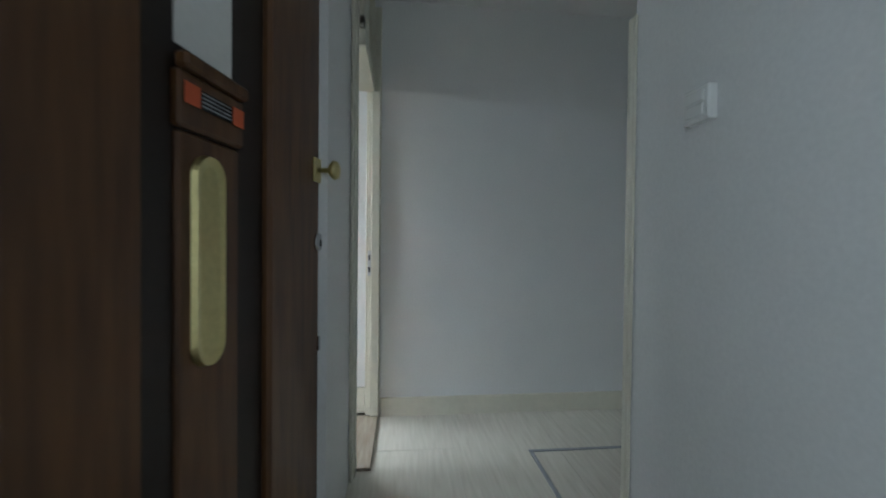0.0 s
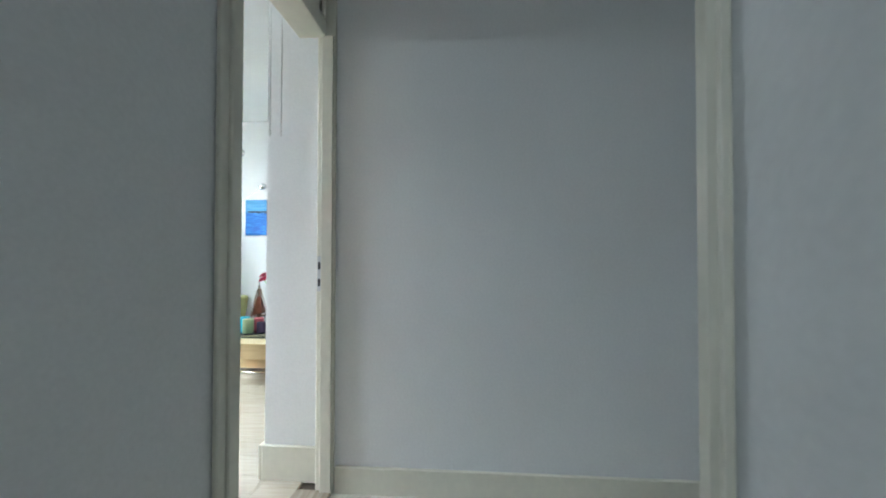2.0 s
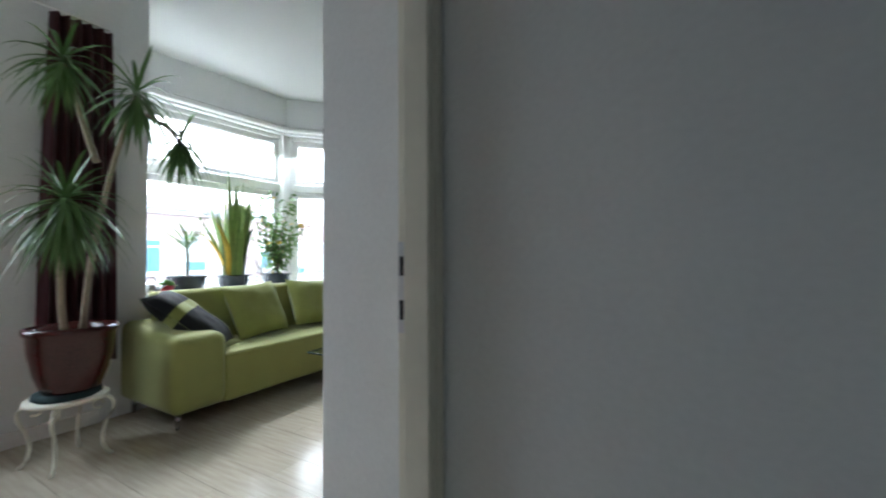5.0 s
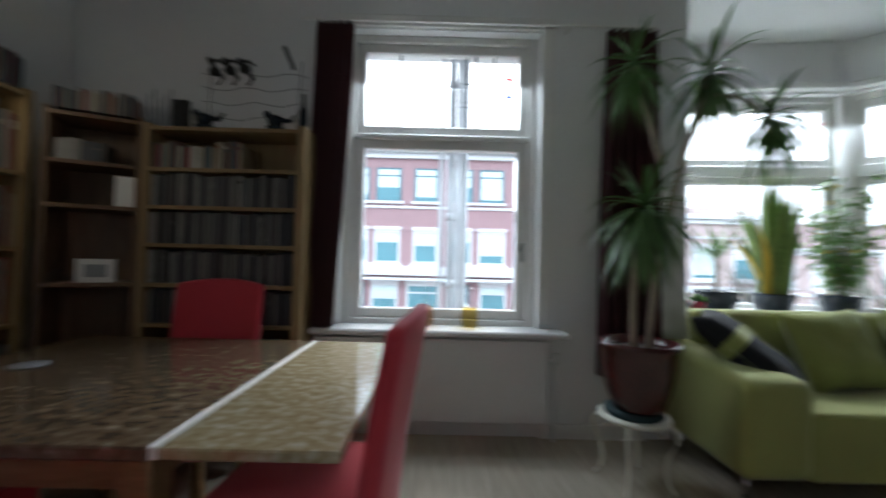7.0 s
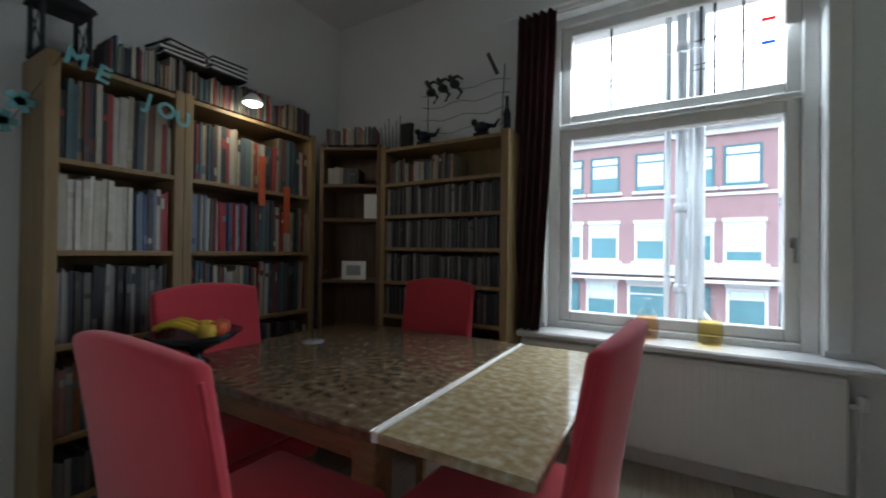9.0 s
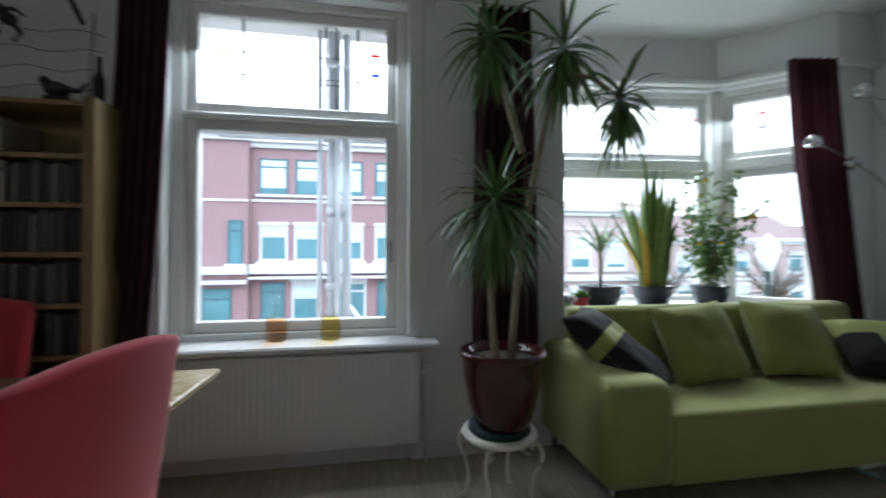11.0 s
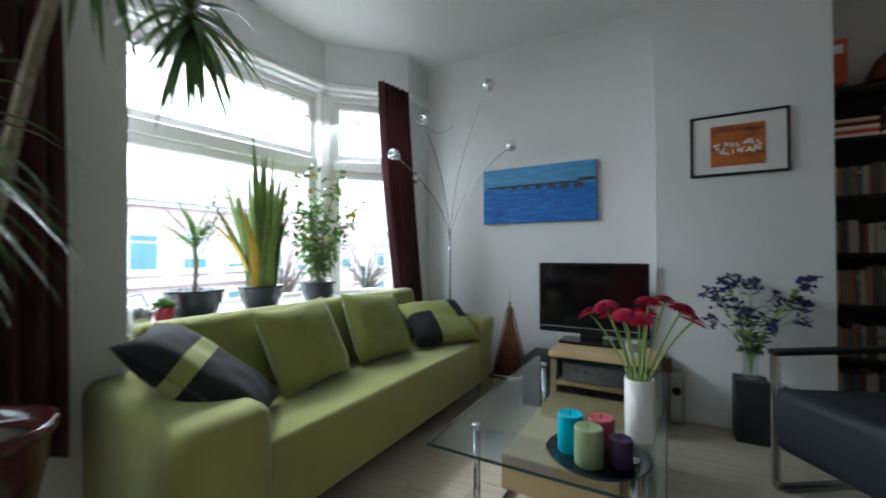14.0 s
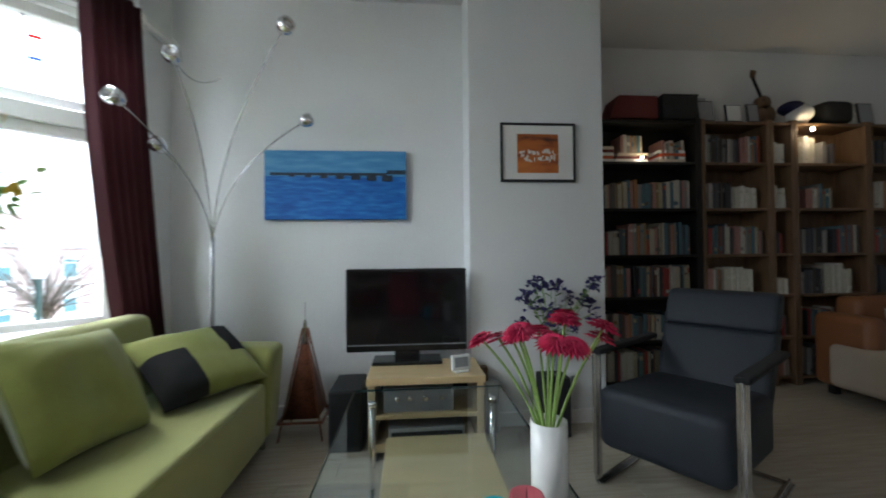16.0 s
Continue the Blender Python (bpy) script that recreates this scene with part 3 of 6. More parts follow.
part("knob", lathe(bm_new(), [(0.008, 0), (0.008, 0.035), (0.02, 0.042), (0.032, 0.055), (0.028, 0.068), (0.01, 0.074)], 20, m=pose(0.85, -0.01, 1.41, 90, 0, 0)), BRASS, kb, "round brass door knob")
cy = part("lock_rosette", lathe(bm_new(), [(0.030, 0), (0.030, 0.008), (0.024, 0.013)], 20, m=pose(0.86, -0.003, 1.17, 90, 0, 0)), STEEL, fd)
part("keyhole", box(0.857, 0.863, -0.0185, -0.0155, 1.155, 1.178, 0.0), BLACK, cy)
part("latch", box(0.86, 0.885, -0.012, -0.004, 0.80, 0.85, 0.002), STEEL, fd)


# ---- windows ----
def window_unit(name, at, ang, width, z0, zl, zu, z1, label, bars, handle_u):
    """A fixed frame, a lower sash and a leaded upper light; local x along, y outward."""
    w = tagged(new(name), label, "window", kind="structure")
    w.matrix_basis = Matrix.Translation((at[0], at[1], 0)) @ Matrix.Rotation(ang, 4, 'Z')
    f, s = 0.065, 0.062
    part("frame", boxes([(0, f, 0, .11, z0, z1), (width - f, width, 0, .11, z0, z1), (f, width - f, 0, .11, z0, z0 + .05), (f, width - f, 0, .11, z1 - .05, z1), (f, width - f, -0.01, .11, zl + s, zu - s)], 0.006), GLOSSY, w)
    for q0, q1 in ((z0 + .05, zl + s), (zu - s, z1 - .05)):
        sash = part("sash", boxes([(f, f + s, .02, .085, q0, q1), (width - f - s, width - f, .02, .085, q0, q1), (f + s, width - f - s, .02, .085, q0, q0 + s), (f + s, width - f - s, .02, .085, q1 - s, q1)], 0.006), GLOSSY, w)
        pn = part("pane", box(f + s - .004, width - f - s + .004, .050, .056, q0 + s - .004, q1 - s + .004, 0), GLASS, sash)
        pn.visible_shadow = False
    gx0, gx1, gz0, gz1 = f + s, width - f - s, zu, z1 - .05 - s
    gw = gx1 - gx0
    lead = [(gx0 + gw * u - .0065, gx0 + gw * u + .0065, .043, .049, gz0, gz1) for u in bars]
    for u in bars:
        for k in (.3, .36, .62):
            lead.append((gx0 + gw * (u - .03), gx0 + gw * (u + .03), .0435, .0485, gz0 + (gz1 - gz0) * k, gz0 + (gz1 - gz0) * k + .004))
    part("lead_bars", boxes(lead), LEAD, w)
    for u, mt in ((bars[0] - .10, AMBER), (bars[-1] + .06, AMBER), (bars[-1] + .10, REDGL), (bars[-1] + .10, BLUEGL)):
        dz = .04 if mt is AMBER else (.10 if mt is REDGL else -.02)
        part("stained_pane", box(gx0 + gw * u - .03, gx0 + gw * u + .03, .044, .048, gz0 + (gz1 - gz0) * .48 + dz, gz0 + (gz1 - gz0) * .48 + dz + .018, 0), mt, w)
    hd = part("handle", boxes([(handle_u - .012, handle_u + .012, -.0, .02, 1.19, 1.25), (handle_u - .009, handle_u + .009, -.035, 0, 1.225, 1.245), (handle_u - .009, handle_u + .009, -.04, -.025, 1.12, 1.245)], 0.004), STEEL, w, "steel window handle")
    return w


window_unit("window_1", (W1X0, 4.62), 0, W1X1 - W1X0, W1Z0 + .0, 1.865, 2.02, W1Z1, "white painted window with a leaded upper light", (0.22, 0.66, 0.72, 0.84), 1.195)
structure("trim_window", boxes([(0.98, W1X0, 4.53, 4.552, 0.72, 2.70), (W1X1, 2.44, 4.53, 4.552, 0.72, 2.70), (0.98, 2.44, 4.53, 4.552, W1Z1 + .01, 2.72)], 0.006), GLOSSY, "white moulded window casing", "trim")
structure("windowsill_1", box(0.93, 2.51, 4.38, 4.66, 0.655, 0.692, 0.01), STONESILL, "pale stone windowsill over the radiator", "windowsill")
window_unit("window_2", (BL.x, BL.y), math.atan2(BR.y - BL.y, BR.x - BL.x), LC, 0.70, 1.83, 2.05, 2.58, "white painted bay window with a leaded upper light", (0.16, 0.84, 0.90), 0.06)
window_unit("window_3", (SL.x, SL.y), math.atan2(SR.y - SL.y, SR.x - SL.x), LS, 0.70, 1.83, 2.05, 2.58, "narrow white painted bay side window", (0.3,), 0.60)

# ---- radiator ----
r = thing("radiator", (1.67, 4.49, 0.10), "white enamelled panel radiator under the windowsill", "radiator")
part("panel", box(-0.74, 0.74, -0.025, 0.0, 0.01, 0.53, 0.008), RADWHITE, r)
bm = bm_new()
for i in range(42):
    add_box(bm, -0.72 + i * .0346, -0.70 + i * .0346, -0.0285, -0.0245, 0.035, 0.505, 0.002)
part("ribs", bm, RADWHITE, r)
part("back", box(-0.73, 0.73, 0.0, 0.055, 0.02, 0.52, 0.003), RADWHITE, r)
vb = bm_new()
tube(vb, [(0.78, 0.0, -0.10), (0.78, 0.0, 0.40)], 0.009)
tube(vb, [(0.74, 0.0, 0.40), (0.80, 0.0, 0.40)], 0.012)
part("pipe", vb, RADWHITE, r)
part("valve", lathe(bm_new(), [(0.018, 0), (0.02, 0.02), (0.02, 0.06), (0.014, 0.07)], 14, at=(0.79, -0.0, 0.38)), WHITE, r, "white thermostat knob")


# ---- curtains ----
def curtain(label, x0, x1, y, ang, z0, z1, pinch=0.0, sway=0.0, gather=0.0):
    e = thing("curtain", ((x0 + x1) / 2, y, z0), label, "curtain", "maroon curtains", rz=ang)
    bm, n, hw = bmesh.new(), 72, (x1 - x0) / 2
    cols = []
    for k in range(9):
        s = k / 8
        row = []
        for i in range(n + 1):
            u = i / n * 2 - 1
            w = hw * (1 - pinch * (s ** 2)) * (1 - gather * (1 - s))
            row.append(bm.verts.new((u * w + sway * (1 - s) ** 1.5, 0.035 * math.sin(u * 17 + 0.6 * math.sin(u * 3 + s)) * (0.7 + 0.3 * (1 - s)), s * (z1 - z0))))
        cols.append(row)
    for a, b in zip(cols, cols[1:]):
        for i in range(n):
            bm.faces.new((a[i], a[i + 1], b[i + 1], b[i])).smooth = True
    bmesh.ops.solidify(bm, geom=bm.faces[:], thickness=0.006)
    part("cloth", bm, MAROON, e)
    return e


curtain("dark maroon curtain hanging beside the window and bookcase", 0.90, 1.15, 4.43, 0, 0.66, 2.60, 0.0, -0.085)
curtain("dark maroon curtain behind the tall yucca plant", 2.72, 3.10, 4.47, 0, 0.42, 2.62, 0.2)
curtain("dark maroon curtain hanging at the bay's corner", 5.10, 5.52, 4.64, -10, 0.66, 2.60, 0.22, 0.19, 0.36)
cr = thing("curtain_rail", (0, 0, 2.625), "thin white curtain rail along the window wall", "curtain rail")
part("rail", boxes([(0.80, 3.05, 4.45, 4.47, 0, 0.014), (0.9, 0.92, 4.46, 4.55, 0.0, 0.012), (2.5, 2.52, 4.46, 4.55, 0.0, 0.012)], 0.002), GLOSSY, cr)
cr = thing("curtain_rail", (0, 0, 2.60), "thin white curtain rail over the bay corner", "curtain rail")
part("rail", boxes([(5.15, 5.66, 4.72, 4.735, 0.005, 0.018)], 0.002), GLOSSY, cr)


# ---- cushions ----
def cushion(name, loc, size, m, label, mats, group="sofa cushions", bands=((0, .30), (.66, 1)), quarters=False):
    """A stuffed square with pinched corners; two halves when two cloths are given."""
    e = thing(name, loc, label, "cushion", group)
    e.matrix_basis = Matrix.Translation(loc) @ m
    n = 16
    bms = [bmesh.new() for _ in mats]
    for side in (1, -1):
        grid = {}
        for k, bm in enumerate(bms):
            for i in range(n + 1):
                for j in range(n + 1):
                    u, v = i / n * 2 - 1, j / n * 2 - 1
                    pull = 1 - 0.07 * (1 - abs(u) ** 2) * abs(v) ** 4 - 0.07 * (1 - abs(v) ** 2) * abs(u) ** 4
                    h = size[2] * ((1 - u ** 4) * (1 - v ** 4)) ** 0.55 + .004
                    wr = 0.018 * noise.noise((u * 2.5 + loc[0] * 5, v * 2.5, side + loc[1]))
                    grid[k, i, j] = bm.verts.new((u * size[0] / 2 * pull, v * size[1] / 2 * pull, side * (h / 2 + wr * (1 - max(abs(u), abs(v)) ** 3))))
            for i in range(n):
                own = 0 if len(mats) == 1 else int(any(a_ <= i / n < b_ for a_, b_ in bands))
                if own != k and not quarters:
                    continue
                for j in range(n):
                    if quarters and k != int((i < n * .36 and j < n * .6) or (i > n * .7 and j > n * .42)):
                        continue
                    bm.faces.new((grid[k, i, j], grid[k, i + 1, j], grid[k, i + 1, j + 1], grid[k, i, j + 1])).smooth = True
    for k, bm in enumerate(bms):
        bmesh.ops.delete(bm, geom=[v for v in bm.verts if not v.link_faces], context='VERTS')
        bmesh.ops.remove_doubles(bm, verts=bm.verts[:], dist=0.0005)
        part("cover" if k == 0 else "band", bm, mats[k], e)
    return e


# ---- sofa ----
s = thing("sofa", (3.17, 3.87, 0), "lime green fabric sofa with low arms before the bay window", "sofa")
SW, SD = 2.42, 0.76


def soft_block(x0, x1, y0, y1, z0, z1, slope, bev, flare=0.0, seg=4):
    """A padded block; its top rises to the rear by slope and leans outward by flare."""
    t = bmesh.new()
    add_box(t, x0, x1, y0, y1, z0, z1)
    for v in t.verts:
        if v.co.z > (z0 + z1) / 2:
            v.co.x += flare
            if v.co.y > (y0 + y1) / 2:
                v.co.z += slope
    bmesh.ops.bevel(t, geom=t.edges[:], offset=bev, segments=seg, affect='EDGES', profile=0.5)
    for f in t.faces:
        f.smooth = True
    return t


part("base", box(0.03, SW - .05, 0.03, SD - .06, 0.10, 0.28, 0.02, 3), OLIVE, s)
part("seat", soft_block(0.33, SW - .20, 0.0, 0.60, 0.10, 0.435, 0.012, 0.028), OLIVE, s)
part("seat_piping", tube(bm_new(), [(0.36, 0.004, 0.413), (SW - .23, 0.004, 0.413)], 0.0045, 6), OLIVE_DK, s)
part("armrest", soft_block(0.0, 0.355, -0.012, SD - .02, 0.10, 0.585, 0.07, 0.065, 0, 6), OLIVE, s)
part("armrest", soft_block(SW - .235, SW, -0.004, SD - .04, 0.10, 0.605, 0.02, 0.05, 0.14, 5), OLIVE, s)
bk = bm_new()
t = soft_block(0.17, SW - .21, 0.47, SD - .16, 0.12, 0.845, 0.0, 0.04)
for v in t.verts:
    v.co.y += 0.34 * max(0, v.co.z - 0.42)
merge(bk, t)
part("backrest", bk, OLIVE, s)
for x in (0.36, 1.18):
    part("seam", tube(bm_new(), [(x, 0.474, 0.45), (x, 0.60, 0.815), (x, 0.635, 0.842)], 0.004, 6), OLIVE_DK, s)
for x, y in ((0.07, 0.07), (SW - .07, 0.07), (0.07, SD - .10), (SW - .07, SD - .10)):
    part("leg", lathe(bm_new(), [(0.013, 0), (0.017, 0.105)], 12, at=(x, y, 0)), STEEL, s, "steel leg")


def turned(ax, up):
    """A rotation whose x follows ax and whose y follows up as well as it can."""
    ax = Vector(ax).normalized()
    nz_ = ax.cross(Vector(up)).normalized()
    return Matrix((ax, nz_.cross(ax), nz_)).transposed().to_4x4()


cushion("cushion", (4.04, 4.30, 0.655), (0.49, 0.47, 0.17), pose(0, 0, 0, 64, -4, 3), "moss green velvet cushion leaning on the sofa back", [OLIVE_DK])
cushion("cushion", (4.66, 4.30, 0.655), (0.51, 0.47, 0.17), pose(0, 0, 0, 62, 5, -4), "moss green velvet cushion leaning on the sofa back", [OLIVE_DK])
cushion("cushion", (5.24, 4.16, 0.60), (0.56, 0.46, 0.15), turned((0.72, -0.40, 0.0), (0.46, 0.62, 0.55)), "green and black patchwork cushion in the sofa corner", [OLIVE_DK, BLACKFAB], quarters=True)
cushion("cushion", (3.45, 4.20, 0.65), (0.62, 0.38, 0.17), turned((.40, -.34, -.42), (.65, .76, .10)), "black and green cushion lying against the sofa arm", [BLACKFAB, OLIVE_DK], bands=((.26, .42),))


# ---- coffee table ----
c = thing("coffee_table", (3.75, 2.58, 0), "glass coffee table on bent steel legs with a birch box", "coffee table")
top = part("tabletop", box(0, 1.38, 0, 0.76, 0.448, 0.460, 0.003), TABLEGLASS, c, "clear greenish glass top")
part("edge", boxes([(0, 1.38, -.003, -.0005, .449, .459), (0, 1.38, .7605, .763, .449, .459), (-.003, -.0005, 0, .76, .449, .459), (1.3805, 1.383, 0, .76, .449, .459)]), GLASSEDGE, c, "dark green glass edge")
for x in (0.20, 1.16):
    for y in (0.09, 0.65):
        sg = 1 if x < .5 else -1
        pts = [(x, y, 0.446), (x, y, 0.14)] + curve_pts((x, y, 0.12), (x, y, 0.016), (x + sg * .10, y, 0.016), 6) + [(x + sg * .40, y, 0.016)]
        lg = part("leg", tube(bm_new(), pts, 0.014, 10), CHROME, c, "bent steel tube leg")
        part("cap", lathe(bm_new(), [(0.02, 0.460), (0.02, 0.474), (0.015, 0.478)], 16, at=(x, y, 0)), CHROME, lg)
for y in (0.09, 0.65):
    part("floor_bar", tube(bm_new(), [(0.30, y, 0.016), (1.06, y, 0.016)], 0.013, 10), CHROME, c)
part("cross_bar", tube(bm_new(), [(0.5, 0.09, 0.016), (0.5, 0.65, 0.016)], 0.013, 8), CHROME, c)
bx = part("drawer_box", boxes([(0.28, 1.10, 0.14, 0.58, 0.20, 0.34)], 0.004), BIRCH, c, "birch box under the glass")
part("box_foot", boxes([(0.60, 0.72, 0.10, 0.62, 0.03, 0.20)], 0.003), BIRCH, c)

# vase with gerberas
GX, GY, GZ = 4.15, 2.665, 0.461
v = thing("vase", (GX, GY, GZ), "tall white ceramic cylinder vase on the coffee table", "vase")
part("body", lathe(bm_new(), [(0.048, 0), (0.051, 0.004), (0.051, 0.222), (0.047, 0.222), (0.046, 0.02)], 32), WHITE, v)
rf = random.Random(3)
for i in range(13):
    a = i / 13 * 6.28 + rf.uniform(-.2, .2)
    rr = rf.uniform(0.05, 0.185)
    hx, hy, hz = GX + rr * math.cos(a), GY + rr * math.sin(a), GZ + rf.uniform(0.44, 0.53) - rr * .22
    fl = thing("gerbera", (GX, GY, GZ + .03), "crimson gerbera on a pale green stem", "flower", "gerberas in the vase")
    o = Vector((GX, GY, GZ + .03))
    head = Vector((hx, hy, hz)) - o
    base = Vector((-.022 * math.cos(a), -.022 * math.sin(a), 0.0))
    mid = Vector((.035 * math.cos(a), .035 * math.sin(a), 0.27))
    part("stem", tube(bm_new(), curve_pts(base, mid, head, 9), 0.0045, 6, 0.0035), STEM, fl)
    bm = bmesh.new()
    nrm = Vector((math.cos(a) * rr * 2.6, math.sin(a) * rr * 2.6, 1.0)).normalized()
    q = nrm.to_track_quat('Z', 'Y').to_matrix().to_4x4()
    for ring_n, ln, lift in ((20, .050, .004), (16, .040, .012), (10, .025, .018)):
        for k in range(ring_n):
            b = k / ring_n * 6.283 + ln * 40
            d = q @ Vector((math.cos(b), math.sin(b), lift * 9 - .1))
            leaf(bm, head + q @ Vector((0, 0, lift)), d, q @ Vector((0, 0, 1)), ln, .013)
    part("petals", bm, PETAL, fl)
    part("centre", ball(bm_new(), head + q @ Vector((0, 0, .014)), .012, .6, 10), PETAL_C, fl)

# candles on a tray
tr = thing("tray", (3.93, 2.78, 0.461), "round black tray under four candles", "tray")
part("dish", lathe(bm_new(), [(0.12, 0), (0.15, 0.006), (0.165, 0.020), (0.160, 0.021), (0.145, 0.010), (0.01, 0.008)], 40), DARKPOT, tr)
for x, y, rr, hh, mt, lab in ((3.925, 2.865, .042, .125, C_BLUE, "turquoise pillar candle"), (3.862, 2.795, .044, .118, C_GREEN, "sage green pillar candle"), (3.995, 2.775, .042, .105, C_RED, "rose red pillar candle"), (3.905, 2.705, .036, .085, C_PURP, "dark purple pillar candle")):
    cd = thing("candle", (x, y, 0.4705), lab + " on the black tray", "candle", "candles on the tray")
    part("wax", lathe(bm_new(), [(rr * .97, 0), (rr, .004), (rr, hh - .005), (rr * .95, hh), (rr * .8, hh - .003), (.004, hh - .008)], 28), mt, cd)
    part("wick", tube(bm_new(), [(0, 0, hh - .01), (.001, 0, hh + .006), (.004, 0, hh + .012)], .0012, 5), BLACK, cd)

# ---- television corner ----
ts = thing("tv_stand", (5.48, 2.965, 0), "birch television stand with two open shelves", "tv stand")
part("top", box(-0.20, 0.20, -0.335, 0.335, 0.425, 0.465, 0.004), BIRCH, ts)
part("side", box(-0.19, 0.19, -0.325, -0.285, 0.055, 0.425, 0.003), BIRCH, ts)
part("side", box(-0.19, 0.19, 0.285, 0.325, 0.055, 0.425, 0.003), BIRCH, ts)
part("shelf", box(-0.19, 0.19, -0.285, 0.285, 0.235, 0.26, 0.003), BIRCH, ts)
part("bottom", box(-0.19, 0.19, -0.285, 0.285, 0.055, 0.10, 0.003), BIRCH, ts)
part("back", box(0.185, 0.198, -0.285, 0.285, 0.10, 0.425, 0.0), BLACKWOOD, ts)
for x in (-.16, .16):
    for y in (-.29, .29):
        part("castor", lathe(bm_new(), [(0.022, 0), (0.025, .01), (0.025, .045), (0.01, .055)], 12, at=(x, y, 0)), BLACK, ts)
d = thing("player", (5.45, 2.965, 0.1005), "silver grey player on the lower shelf", "player")
part("case", box(-0.14, 0.14, -0.215, 0.215, 0.004, 0.075, 0.004), GREYBOX, d)
part("front", box(-0.145, -0.1405, -0.20, 0.20, 0.018, 0.055, 0.001), BLACK, d)
d = thing("receiver", (5.45, 3.01, 0.2605), "silver receiver with knobs on the upper shelf", "receiver")
part("case", box(-0.14, 0.14, -0.20, 0.20, 0.004, 0.125, 0.004), GREYBOX, d)
for y in (-.13, -.04, .05, .12):
    part("knob", lathe(bm_new(), [(.014, 0), (.014, .014)], 14, m=pose(-.14, y, .085, 0, -90, 0)), CHROME, d)
part("grille", boxes([(-.144, -.1405, -.18, .18, .02 + .012 * i, .025 + .012 * i) for i in range(4)]), GREYPLASTIC, d)
tv = thing("television", (5.64, 3.075, 0.465), "black flat television on a dark foot", "television")
part("foot", box(-0.11, 0.09, -0.22, 0.22, 0.0, 0.022, 0.008), TVBLACK, tv)
part("neck", box(0.0, 0.03, -0.08, 0.08, 0.02, 0.12, 0.004), TVBLACK, tv)
part("case", box(-0.01, 0.055, -0.388, 0.388, 0.065, 0.597, 0.008), TVBLACK, tv)
part("screen", box(-0.0125, -0.0102, -0.362, 0.362, 0.125, 0.575, 0), SCREEN, tv, "dark switched-off screen")
part("strip", box(-0.0125, -0.0102, -0.38, 0.38, 0.106, 0.112, 0), GREYPLASTIC, tv)
d = thing("photo_display", (5.36, 2.76, 0.466), "small white photo display on the television stand", "display")
part("case", box(-.012, .012, -.06, .06, .012, .10, .006), WHITE, d, m=pose(0, 0, 0, 0, 8, 18))
part("screen", box(-.0145, -.0122, -.042, .042, .03, .085, 0), GREYPLASTIC, d, m=pose(0, 0, 0, 0, 8, 18))
part("foot", box(-.02, .04, -.045, .045, 0, .012, .003), WHITE, d, m=pose(0, 0, 0, 0, 0, 18))
d = thing("subwoofer", (5.62, 3.44, 0), "dark grey speaker box beside the television stand", "speaker")
part("case", box(-0.20, 0.14, -0.095, 0.095, 0.0, 0.36, 0.008), BLACK, d)
part("grille", box(-0.206, -0.2005, -0.082, 0.082, 0.03, 0.345, 0.002), BLACKFAB, d)
d = thing("speaker_column", (5.62, 2.53, 0), "slim silver speaker standing on the floor", "speaker")
part("case", box(-0.045, 0.045, -0.045, 0.045, 0.0, 0.33, 0.012), GREYBOX, d)
part("cone", lathe(bm_new(), [(.028, 0), (.02, .004)], 20, m=pose(-.046, 0, .22, 0, -90, 0)), BLACK, d)
d = thing("speaker_panel", (5.63, 2.585, 0), "dark brown flat speaker behind the stand", "speaker")
part("case", box(-0.03, 0.03, -0.03, 0.03, 0.0, 0.42, 0.004), BROWNWOOD, d)

# pyramid candle lamp
d = thing("pyramid_ornament", (5.72, 3.74, 0), "rusty brown metal pyramid ornament with a pale tip", "ornament")
bm = bmesh.new()
lathe(bm, [(0.15, 0.13), (0.03, 0.58)], 4, m=pose(0, 0, 0, 0, 0, 45))
part("cone", bm, COPPER, d)
for i in range(4):
    a = math.pi / 4 + i * math.pi / 2
    part("leg", tube(bm_new(), [(.19 * math.cos(a), .19 * math.sin(a), 0), (.02 * math.cos(a), .02 * math.sin(a), .68)], .006, 6), COPPER, d)
part("tip", lathe(bm_new(), [(.03, .58), (.012, .70), (.014, .71), (.003, .74), (.003, .85)], 10), STEEL, d)
part("ring", boxes([(-.14, .14, -.14, -.13, .11, .125), (-.14, .14, .13, .14, .11, .125), (-.14, -.13, -.13, .13, .11, .125), (.13, .14, -.13, .13, .11, .125)]), COPPER, d)

# arc lamp
LB = Vector((5.80, 4.36, 0))
l = thing("arc_lamp", LB, "steel floor lamp with five bent arms and globe heads", "floor lamp")
part("base", lathe(bm_new(), [(0.15, 0), (0.15, 0.02), (0.14, 0.028), (0.02, 0.03)], 32), STEEL, l)
part("pole", tube(bm_new(), [(0, 0, .03), (0, 0, 1.28)], 0.014, 12), STEEL, l)
